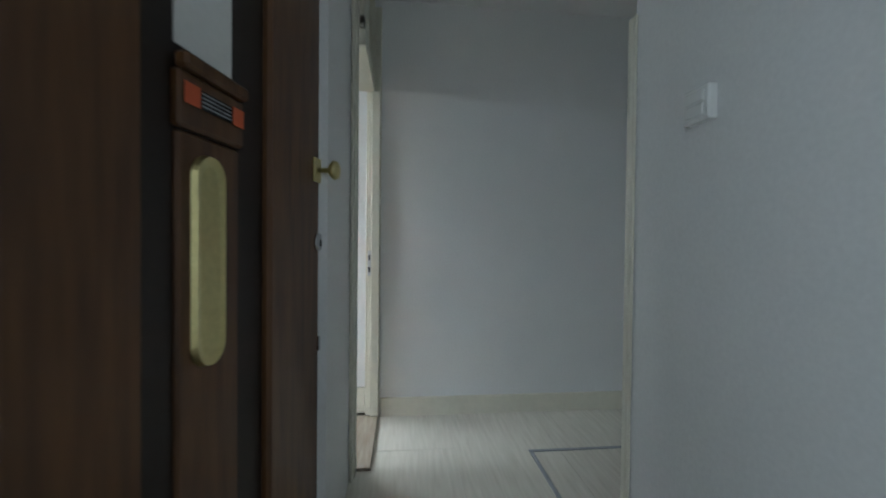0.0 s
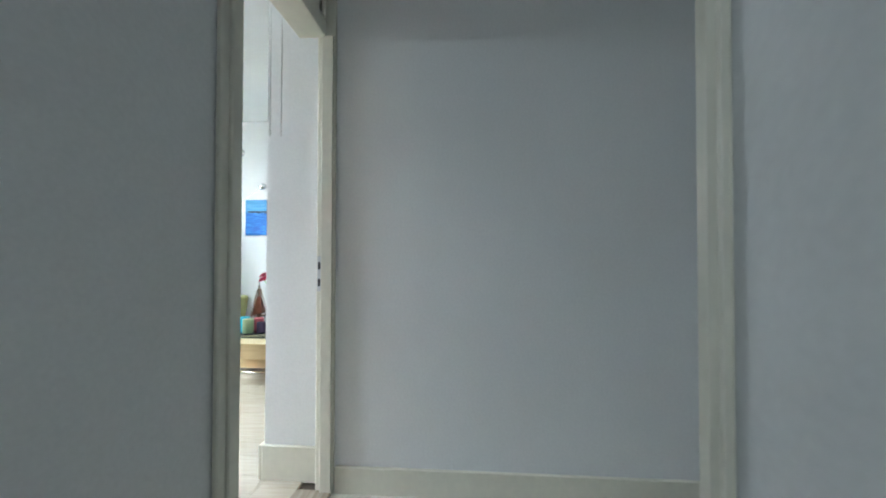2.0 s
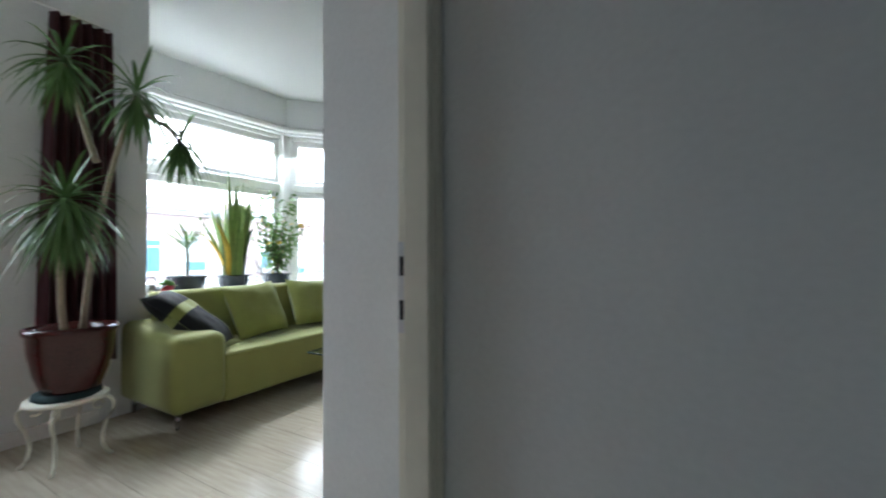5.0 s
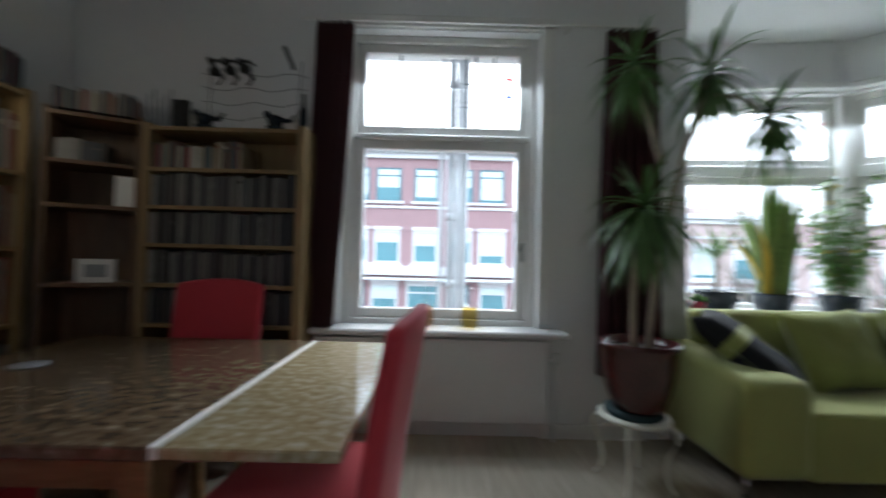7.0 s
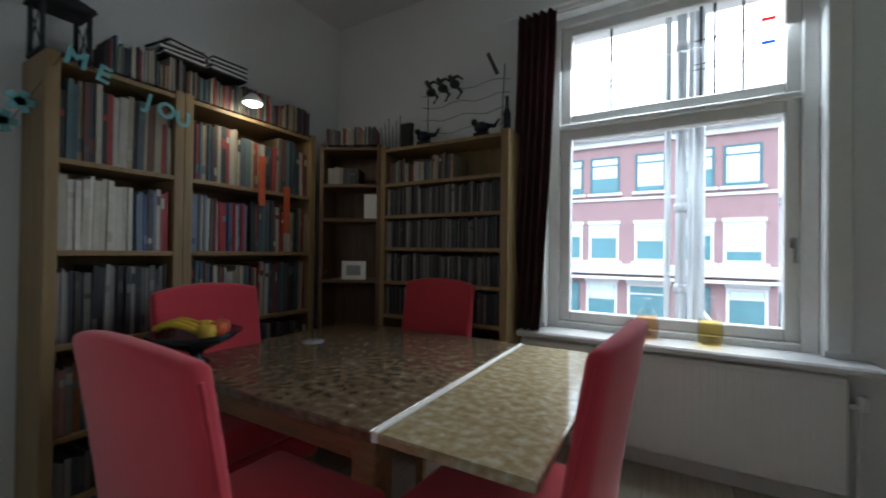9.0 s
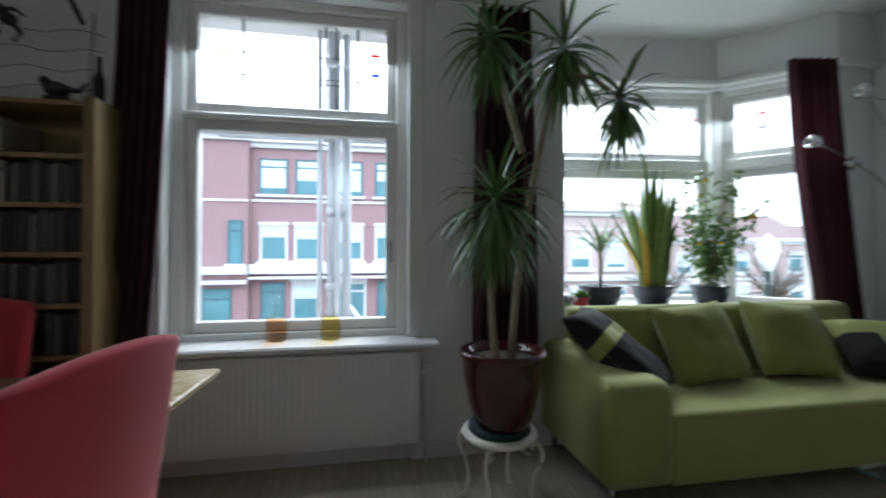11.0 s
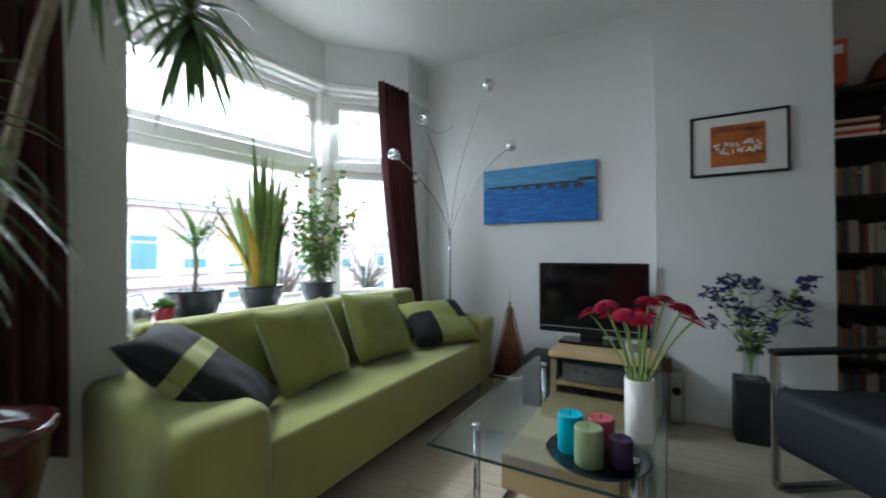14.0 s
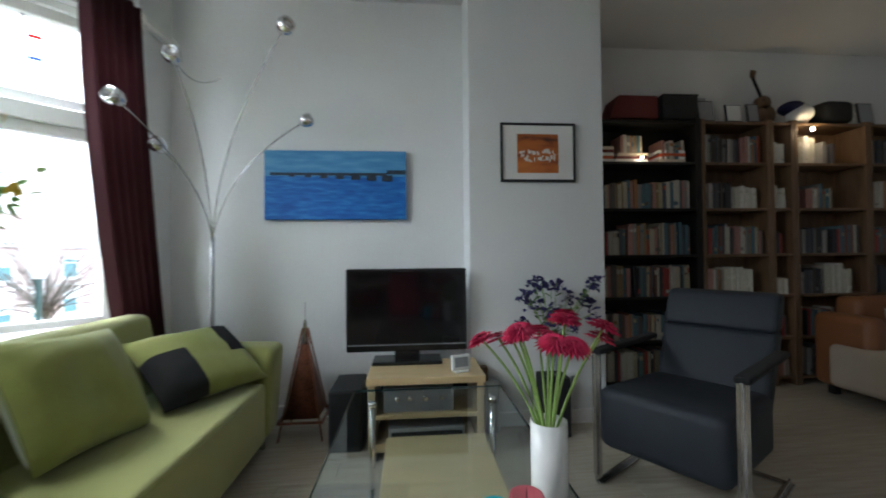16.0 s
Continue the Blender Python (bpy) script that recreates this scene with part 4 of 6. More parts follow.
for hx, hy, hz in ((5.176, 3.69, 2.358), (5.756, 3.73, 2.058), (5.20, 4.27, 2.20), (5.08, 4.47, 1.93), (5.468, 4.507, 1.807)):
    p = Vector((hx, hy, hz)) - LB
    arm = part("arm", tube(bm_new(), curve_pts((0, 0, 1.25), (p.x * .12, p.y * .12, 1.25 + (p.z - 1.25) * .62), p, 14), 0.0045, 6), STEEL, l)
    u = Vector((p.x, p.y, .25)).normalized()
    hm = Matrix.Translation(p) @ u.to_track_quat('Z', 'Y').to_matrix().to_4x4()
    part("head", lathe(bm_new(), [(.012, -.05), (.03, -.042), (.044, -.015), (.046, .01), (.040, .032), (.034, .036), (.030, .02), (.01, .0)], 20, m=hm), CHROME, arm, "chrome globe head")
tube_b = tube(bm_new(), curve_pts((5.20 - LB.x, 4.27 - LB.y, 2.20), (-.35, -.05, 2.10), (-.1, -.1, 2.30), 8), .004, 6)
part("counter_rod", tube_b, STEEL, l)

# ---- pictures ----
p = thing("canvas_painting", (5.957, 3.575, 1.41), "blue seascape canvas with a dark pier across it", "painting")
sea = ramp_mat("painted_sea", [(0.25, (0.0, 0.07, 0.35)), (0.5, (0.01, 0.14, 0.50)), (0.75, (0.05, 0.26, 0.62))], 6, 0.6, stretch=(1, 1.2, 7), bump=0.2)
skyp = ramp_mat("painted_sky", [(0.25, (0.05, 0.22, 0.48)), (0.5, (0.08, 0.29, 0.55)), (0.75, (0.16, 0.38, 0.60))], 5, 0.6, stretch=(1, 1, 6), bump=0.2)
pier = mat("painted_pier", (0.02, 0.035, 0.06), 0.6, vary=0.5, scale=30)
part("canvas", box(-.016, .018, -.5, .5, 0, .495, .003), sea, p)
part("sky", box(-.0185, -.0165, -.498, .498, .31, .493, 0), skyp, p)
part("pier", boxes([(-.0205, -.0188, -.36, .46, .315, .335)] + [(-.021, -.0189, -.40 + i * .115, -.40 + i * .115 + .075 - i * .006, .275 + i * .005, .318) for i in range(7)] + [(-.0204, -.0188, -.498, -.36, .325, .355)], 0), pier, p)
p = thing("framed_picture", (5.697, 2.175, 1.84), "orange print in a thin black frame with white mount", "picture")
part("frame", boxes([(-.022, .001, -.26, .26, -.2, -.185), (-.022, .001, -.26, .26, .185, .2), (-.022, .001, -.26, -.245, -.185, .185), (-.022, .001, .245, .26, -.185, .185)], .002), BLACK, p)
part("mount", box(-.012, .0, -.245, .245, -.185, .185, 0), PAPER, p)
oran = ramp_mat("orange_print", [(0.3, (0.10, 0.03, 0.02)), (0.45, (0.45, 0.12, 0.02)), (0.8, (0.60, 0.20, 0.04))], 5, 0.5, stretch=(1, 1, 3))
part("print", box(-.0145, -.0125, -.14, .145, -.14, .125, 0), oran, p, "orange print with pale houses")
bm = bm_new()
rp = random.Random(5)
for i in range(34):
    y0, z0 = rp.uniform(-.12, .11), rp.uniform(-.07, .0)
    add_box(bm, -.0165, -.0147, y0, y0 + rp.uniform(.008, .022), z0, z0 + rp.uniform(.008, .03))
part("houses", bm, PAPER, p)

# ---- armchair ----
AX, AY = 4.93, 1.655
a = thing("armchair", (AX, AY, 0), "dark navy leather armchair on flat steel runners", "armchair", rz=34)
# local: faces +y
t = bmesh.new()
add_box(t, -.275, .275, -.22, .42, .18, .47)
for v_ in t.verts:
    if v_.co.y > 0:
        v_.co.z += .04
bmesh.ops.bevel(t, geom=t.edges[:], offset=.05, segments=4, affect='EDGES', profile=.5)
for f in t.faces:
    f.smooth = True
part("seat", merge(bm_new(), t), NAVY, a)


def back_block(z0, z1, y0, th, lean, w0, w1):
    t = bmesh.new()
    add_box(t, -w0, w0, y0 - th, y0, z0, z1)
    for v_ in t.verts:
        k = (v_.co.z - z0) / max(1e-6, z1 - z0)
        v_.co.x *= 1 + (w1 / w0 - 1) * k
        v_.co.y -= lean * (v_.co.z - .3)
    bmesh.ops.bevel(t, geom=t.edges[:], offset=.03, segments=3, affect='EDGES', profile=.5)
    for f in t.faces:
        f.smooth = True
    return merge(bm_new(), t)


part("backrest", back_block(.26, .74, -.14, .13, .42, .25, .27), NAVY, a)
part("headrest", back_block(.735, .93, -.135, .12, .42, .27, .27), NAVY, a)
for sx in (-1, 1):
    pts = [(sx * .30, .37, .655), (sx * .30, .37, .06)] + curve_pts((sx * .30, .37, .05), (sx * .30, .37, .012), (sx * .30, .32, .012), 5) + [(sx * .30, -.34, .012)]
    bm = bm_new()
    for q, w in zip(pts, pts[1:]):
        q, w = Vector(q), Vector(w)
        ln = (w - q).length
        if ln > .001:
            add_box(bm, -.022, .022, -.006, .006, 0, ln + .004, 0.002, 1, Matrix.Translation(q) @ (w - q).to_track_quat('Z', 'X').to_matrix().to_4x4())
    add_box(bm, sx * .30 - .022, sx * .30 + .022, .364, .376, .05, .66, .002)
    add_box(bm, sx * .30 - .022, sx * .30 + .022, -.34, .36, .004, .016, .002)
    part("runner", bm, STEEL, a, "flat brushed steel runner")
    part("armrest", box(sx * .30 - .03, sx * .30 + .03, -.26, .385, .645, .675, .012, 2), BLACKFAB, a)
part("rear_bar", box(-.30, .30, -.35, -.31, .004, .016, .002), STEEL, a)

# plinth with glass vase of blue flowers
d = thing("plinth", (5.56, 2.14, 0), "dark grey square plinth under a glass vase", "plinth")
part("block", box(-.085, .085, -.085, .085, 0, .37, .004), BLACK, d)
v = thing("glass_vase", (5.56, 2.14, .371), "clear glass vase with stems in water", "vase")
part("body", lathe(bm_new(), [(.035, 0), (.045, .01), (.035, .09), (.05, .20), (.048, .20), (.033, .09), (.04, .012)], 20), VASEGLASS, v)
rf = random.Random(11)
fl = thing("blue_flowers", (5.56, 2.14, .375), "bunch of dark blue flowers with green leaves", "flowers")
bs, bl = bmesh.new(), bmesh.new()
for i in range(22):
    a_ = i / 22 * 6.283 + rf.uniform(-.3, .3)
    rr, hh = rf.uniform(.06, .33), rf.uniform(.32, .60)
    tip = Vector((rr * math.cos(a_) * .4 - .06, rr * math.sin(a_), hh))
    pts = curve_pts((0, 0, .02), (.02 * math.cos(a_), .02 * math.sin(a_), .28), tip, 7)
    tube(bs, pts, .003, 5, .002)
    bp = bmesh.new()
    for k in range(9):
        q = tip + Vector((rf.uniform(-.035, .035), rf.uniform(-.035, .035), rf.uniform(-.05, .03)))
        for j in range(4):
            leaf(bp, q, (rf.uniform(-1, 1), rf.uniform(-1, 1), rf.uniform(-.4, 1)), (rf.uniform(-1, 1), rf.uniform(-1, 1), 1), .026, .02)
    part("bloom", bp, BLUEFL, fl)
    for k in range(7):
        q = pts[2 + k % 5]
        leaf(bl, q, (rf.uniform(-1, 1), rf.uniform(-1, 1), rf.uniform(-.2, .7)), (rf.uniform(-1, 1), .2, 1), .06, .022)
part("stems", bs, STEM, fl)
part("leaves", bl, LEAF_DK, fl)


# ---- bookcases ----
def books_on(bm, r, x0, x1, y_front, z, hmin, hmax, dmin, dmax, wmin=.012, wmax=.035, fill=1.0, m=None):
    """A row of upright books in runs of like height, some with a raised spine band; spines at y_front."""
    u, run, base = x0, 0, hmax
    while u < x0 + (x1 - x0) * fill:
        if run <= 0:
            run, base, lean = r.randint(2, 7), r.uniform(hmin, hmax), r.choice((0, 0, 0, .05, -.05))
        run -= 1
        w = r.uniform(wmin, wmax)
        if u + w > x1:
            break
        h_, dp, off = max(hmin, min(hmax, base + r.uniform(-.012, .012))), r.uniform(dmin, dmax), r.uniform(0, .016)
        t = bmesh.new()
        add_box(t, u, u + w - .0014, y_front + off, y_front + off + dp, z, z + h_)
        if w > .016 and r.random() < .55:
            b0 = z + h_ * r.choice((.12, .62, .74))
            add_box(t, u + .0012, u + w - .0026, y_front + off - .0012, y_front + off + .002, b0, b0 + h_ * r.uniform(.07, .18))
        for v_ in t.verts:
            v_.co.x += lean * (v_.co.z - z) * .35
        if m is not None:
            bmesh.ops.transform(t, matrix=m, verts=t.verts)
        merge(bm, t)
        u += w
    return bm


def bookcase(loc, rz, width, depth, zs, wood, label, rows, top=True, post=.035, kind_name="bookcase", group=""):
    """Local: front at y = 0, body towards +y, x from 0 to width. rows: (shelf, x0, x1, material, hmin, hmax, wmin, wmax)."""
    e = thing(kind_name, loc, label, "bookcase", group, rz=rz)
    H = zs[-1]
    part("side", box(0, post, 0, depth, 0, H + .02, .003), wood, e)
    part("side", box(width - post, width, 0, depth, 0, H + .02, .003), wood, e)
    for z in zs:
        part("shelf", box(post, width - post, .004, depth - .012, z - .022, z, .002), wood, e)
    part("back", box(post, width - post, depth - .01, depth, 0, H, 0), wood, e)
    r = random.Random(int(width * 1000 + loc[0] * 77 + loc[1] * 31))
    M = e.matrix_basis.copy()
    for i, x0, x1, mt, hmin, hmax, wmin, wmax in rows:
        b = thing("book_row", (0, 0, 0), "row of upright books and cases on a shelf", "books", "shelved books", kind="stuff")
        b.matrix_basis = M @ Matrix.Translation((x0, 0.02, zs[i] + .001))
        part("books", books_on(bmesh.new(), r, 0, x1 - x0, 0, 0, hmin, hmax, depth * .55, depth * .8, wmin, wmax), mt, b)
    return e


LB_Z = [.10, .37, .75, 1.14, 1.52, 1.93]
# left wall: front faces +x, so turned by 90 degrees
for k, (y0, wd, mats_) in enumerate(((2.66, .52, (BOOKS_A, BOOKS_D, BOOKS_B, BOOKS_C)), (3.18, .86, (BOOKS_A, BOOKS_E, BOOKS_A, BOOKS_B)))):
    rows = [(4, .04, wd - .04, mats_[0], .27, .35, .012, .032), (3, .04, wd - .04, mats_[1], .25, .34, .014, .034), (2, .04, wd - .04, mats_[2], .27, .34, .01, .028), (1, .04, wd - .04, mats_[3], .22, .33, .014, .03), (0, .04, wd * .7, BOOKS_B, .15, .22, .014, .03)]
    if k == 0:
        rows[1] = (3, .04, wd * .62, BOOKS_D, .29, .33, .014, .026)
        rows.append((3, wd * .63, wd - .04, BOOKS_E, .25, .31, .01, .02))
    if k == 1:
        rows[1] = (3, .04, wd * .45, BOOKS_E, .27, .32, .012, .022)
        rows.append((3, wd * .46, wd - .04, BOOKS_A, .25, .32, .012, .024))
    bookcase((-.42, y0, 0), 90, wd, .28, LB_Z, PINE, "pine bookcase packed with tall books and records", rows, post=.045, group="dining bookcases")
# low row of booklets along its top
b = thing("booklet_row", (0, 0, 0), "row of thin paper booklets on the bookcase top", "books", kind="stuff")
b.matrix_basis = pose(-.45, 2.86, 1.952, 0, 0, 90)
part("books", books_on(bmesh.new(), random.Random(4), 0, 1.16, 0, 0, .11, .17, .12, .2, .005, .013), BOOKS_A, b)
for x, y, n in ((-.55, 3.20, 8), (-.52, 3.42, 7)):
    d = thing("magazine_stack", (x, y, 2.125), "small stack of magazines on the booklets", "magazines", "magazine stacks")
    for i in range(n):
        part("magazine", box(-.10 + rnd.uniform(-.012, .012), .10, -.10 + rnd.uniform(-.012, .012), .10, i * .012, i * .012 + .0105, .001), PAPER if i % 2 else BLACK, d, m=pose(0, 0, 0, 0, 0, rnd.uniform(-8, 8)))

# corner unit
e = bookcase((-.40, 4.06, 0), 27, .43, .30, [.10, .52, .95, 1.38, 1.62, 1.88], BROWNWOOD, "dark corner shelf unit with few objects", [(4, .05, .3, BOOKS_B, .08, .12, .02, .04)], post=.025)
b = thing("booklet_row", (0, 0, 0), "row of thin paper booklets on the corner unit", "books", kind="stuff")
b.matrix_basis = pose(-.38, 4.09, 1.901, 0, 0, 27)
part("books", books_on(bmesh.new(), random.Random(14), 0, .36, 0, 0, .10, .13, .12, .16, .006, .013), BOOKS_A, b)
d = thing("white_card", (-.09, 4.24, 1.381), "plain white card standing on the shelf", "card")
part("card", box(-.045, .045, -.004, .004, 0, .17, .001), PAPER, d, m=pose(0, 0, 0, 0, 0, 27))
d = thing("framed_photo", (-.20, 4.20, .951), "white photo frame with a grey heart shape", "photo frame")
fr = part("frame", box(-.085, .085, -.008, .008, 0, .13, .002), PAPER, d, m=pose(0, 0, 0, 0, 0, 27))
part("picture", box(-.05, .05, -.0105, -.0085, .03, .10, .0), GREYPLASTIC, d, m=pose(0, 0, 0, 0, 0, 27))

# bookcase on the window wall
DV = [.10, .42, .72, .95, 1.18, 1.40, 1.62, 1.86]
bookcase((-.03, 4.26, 0), 0, .95, .27, DV, PINE, "pine shelving full of film cases beside the curtain",
         [(i, .05, .90, BOOKS_B, .165, .195, .009, .018) for i in (2, 3, 4, 5)] + [(6, .05, .58, BOOKS_A, .12, .20, .01, .02), (1, .05, .9, BOOKS_B, .16, .2, .01, .02)], post=.05, group="dining bookcases")

# ornaments on that bookcase
wire = mat("wire_black", (0.02, 0.02, 0.02), 0.5)
d = thing("wire_sculpture", (.55, 4.36, 1.885), "black metal riders sculpture on wavy wires", "sculpture")
bm = bm_new()
for k in range(4):
    pts = [(-.30 + .08 * i, .0, .06 + .09 * k + .014 * math.sin(i * 1.7 + k)) for i in range(9)]
    tube(bm, pts, .0018, 4)
tube(bm, [(-.25, 0, 0), (-.25, 0, .33)], .003, 5)
tube(bm, [(.28, 0, 0), (.30, 0, .42)], .003, 5)
part("wires", bm, wire, d)
for i in range(3):
    bm = bm_new()
    cx = -.22 + .09 * i
    ball(bm, (cx, -.01, .34 + .01 * i), .035, .8, 10)
    tube(bm, [(cx - .04, -.01, .42), (cx, -.01, .36), (cx + .05, -.01, .30), (cx + .02, -.01, .26)], .016, 6, .008)
    tube(bm, [(cx - .02, -.01, .40), (cx + .02, -.01, .41), (cx + .06, -.01, .38)], .012, 6, .006)
    part("rider", bm, wire, d)
part("blade", add_box(bm_new(), -.012, .012, -.003, .003, -.08, .08, .002, 1, pose(.22, 0, .44, 0, -25, 0)), wire, d)
for x, z, nm, lab in ((.70, 1.886, "iron_figure", "small dark cast iron figure on the bookcase"), (.27, 1.886, "iron_figure", "small dark cast iron bird on the bookcase")):
    d = thing(nm, (x, 4.36, z), lab, "figurine")
    bm = bm_new()
    ball(bm, (0, 0, .05), .05, .75, 12)
    ball(bm, (-.05, 0, .09), .022, 1, 10)
    tube(bm, [(.03, 0, .06), (.09, 0, .05), (.12, 0, .09)], .018, 7, .006)
    add_box(bm, -.05, .05, -.02, .02, 0, .02, .004)
    part("figure", bm, DARKPOT, d)
d = thing("small_bottle", (.86, 4.38, 1.886), "dark slim bottle at the bookcase end", "bottle")
part("glass", lathe(bm_new(), [(.022, 0), (.024, .005), (.024, .12), (.010, .16), (.010, .22), (.012, .225)], 16), DARKPOT, d)
d = thing("black_box", (.13, 4.36, 1.886), "black upright box on the bookcase", "box")
part("box", box(-.045, .045, -.02, .02, 0, .16, .002), BLACK, d)
d = thing("glass_ornament", (-.02, 4.38, 1.90), "clear glass branch ornament on the corner unit", "ornament")
bm = bm_new()
for i in range(6):
    tube(bm, [(-.08 + .03 * i, 0, 0), (-.10 + .035 * i, 0, .16 + .03 * (i % 3))], .004, 5)
part("branches", bm, GREYPLASTIC, d)

# lantern, garland and clamp lamp on the left bookcase
d = thing("lantern", (-.56, 2.74, 1.952), "dark iron lantern with glass sides on the bookcase", "lantern")
part("base", box(-.085, .085, -.085, .085, 0, .02, .003), BLACK, d)
for sx in (-1, 1):
    for sy in (-1, 1):
        part("post", box(sx * .075 - .008, sx * .075 + .008, sy * .075 - .008, sy * .075 + .008, .02, .23, .002), BLACK, d)
part("roof", lathe(bm_new(), [(.135, .23), (.13, .245), (.05, .29), (.03, .30), (.03, .33), (.045, .335), (.02, .35)], 4, m=pose(0, 0, 0, 0, 0, 45)), BLACK, d)
for sy in (-1, 1):
    part("cross_bar", tube(tube(bm_new(), [(-.07, sy * .078, .03), (.07, sy * .078, .22)], .003, 5), [(.07, sy * .078, .03), (-.07, sy * .078, .22)], .003, 5), BLACK, d)
part("handle", tube(bm_new(), [(.0, -.05, .34), (.0, -.03, .40), (.0, .03, .40), (.0, .05, .34)], .003, 5), BLACK, d)
g = thing("letter_garland", (-.41, 2.30, 1.60), "pale teal cut-out letter garland on a dark string", "garland")
part("string", tube(bm_new(), [(-.28, -.05, -.13), (-.25, .10, -.10), (-.18, .28, .02), (-.05, .36, .22), (.02, .40, .33), (.02, .60, .29), (.02, .78, .22), (.02, .86, .20)], .002, 4), BLACK, g)


def letter(ch, m, size=.075):
    cu = bpy.data.curves.new("letter", 'FONT')
    cu.body, cu.size, cu.extrude, cu.align_x, cu.align_y = ch, size, .002, 'CENTER', 'CENTER'
    cu.offset = .003
    tmp = new("tmp_letter", cu)
    dg = bpy.context.evaluated_depsgraph_get()
    me = bpy.data.meshes.new_from_object(tmp.evaluated_get(dg))
    bpy.data.objects.remove(tmp)
    me.materials.clear()
    me.materials.append(TEALPAPER)
    o = new("letter", me)
    o.parent, o.matrix_basis = g, m
    return o


for ch, y, z, tl in (("M", .44, .325, -10), ("E", .53, .295, -14), ("J", .70, .235, -12), ("O", .775, .215, -10), ("U", .85, .195, 0)):
    letter(ch, pose(.03, y, z, 90, 0, 90) @ pose(0, 0, 0, 0, 0, tl), .10)
for cx, cy, cz in ((-.25, .05, -.12), (-.13, .27, .05), (-.09, .31, .13)):
    bm = bm_new()
    for k in range(5):
        a_ = k / 5 * 6.283
        add_box(bm, 0, .045, -.014, .014, -.002, .002, .0, 1, Matrix.Translation((cx, cy, cz)) @ pose(0, 0, 0, 90, 0, 90) @ pose(0, 0, 0, 0, 0, math.degrees(a_)))
    part("paper_star", bm, TEALPAPER, g)
d = thing("clamp_lamp", (-.34, 3.50, 1.955), "small clamp lamp with a lit white bulb", "lamp")
part("arm", tube(bm_new(), [(-.06, 0, 0), (-.06, 0, .07), (-.02, 0, .075)], .006, 6), BLACK, d)
part("shade", lathe(bm_new(), [(.02, .085), (.05, .055), (.055, .03), (.052, .03), (.03, .06)], 20), PAPER, d)
part("bulb", ball(bm_new(), (0, 0, .032), .042, .45, 14), BULB, d, "glowing bulb")
lamp_point("clamp_lamp_light", (-.30, 3.50, 1.93), .28, (1.0, .78, .5), .04)

# ---- dining table and chairs ----
T = thing("dining_table", (0, 0, 0), "worn oak extending table with a pale pulled-out leaf", "dining table")
TZ = .672
part("tabletop", box(-.16, 1.045, 2.92, 4.13, TZ - .035, TZ, .005), OAKTOP, T)
part("leaf", box(1.065, 1.495, 2.92, 4.13, TZ - .03, TZ - .001, .005), OAKLEAF, T, "pale worn extension leaf")
part("leaf_edge", box(1.0455, 1.0645, 2.922, 4.128, TZ - .03, TZ + .0015, .002), PAPER, T, "pale strip along the leaf's joint")
part("apron", boxes([(-.08, 1.0, 2.99, 3.02, TZ - .14, TZ - .036), (-.08, 1.0, 4.03, 4.06, TZ - .14, TZ - .036), (-.08, -.05, 3.02, 4.03, TZ - .14, TZ - .036), (.97, 1.0, 3.02, 4.03, TZ - .14, TZ - .036)], .003), OAKSIDE, T)
for x in (-.05, .97):
    for y in (3.02, 4.03):
        part("leg", box(x - .045, x + .045, y - .045, y + .045, 0, TZ - .036, .006), OAKSIDE, T)


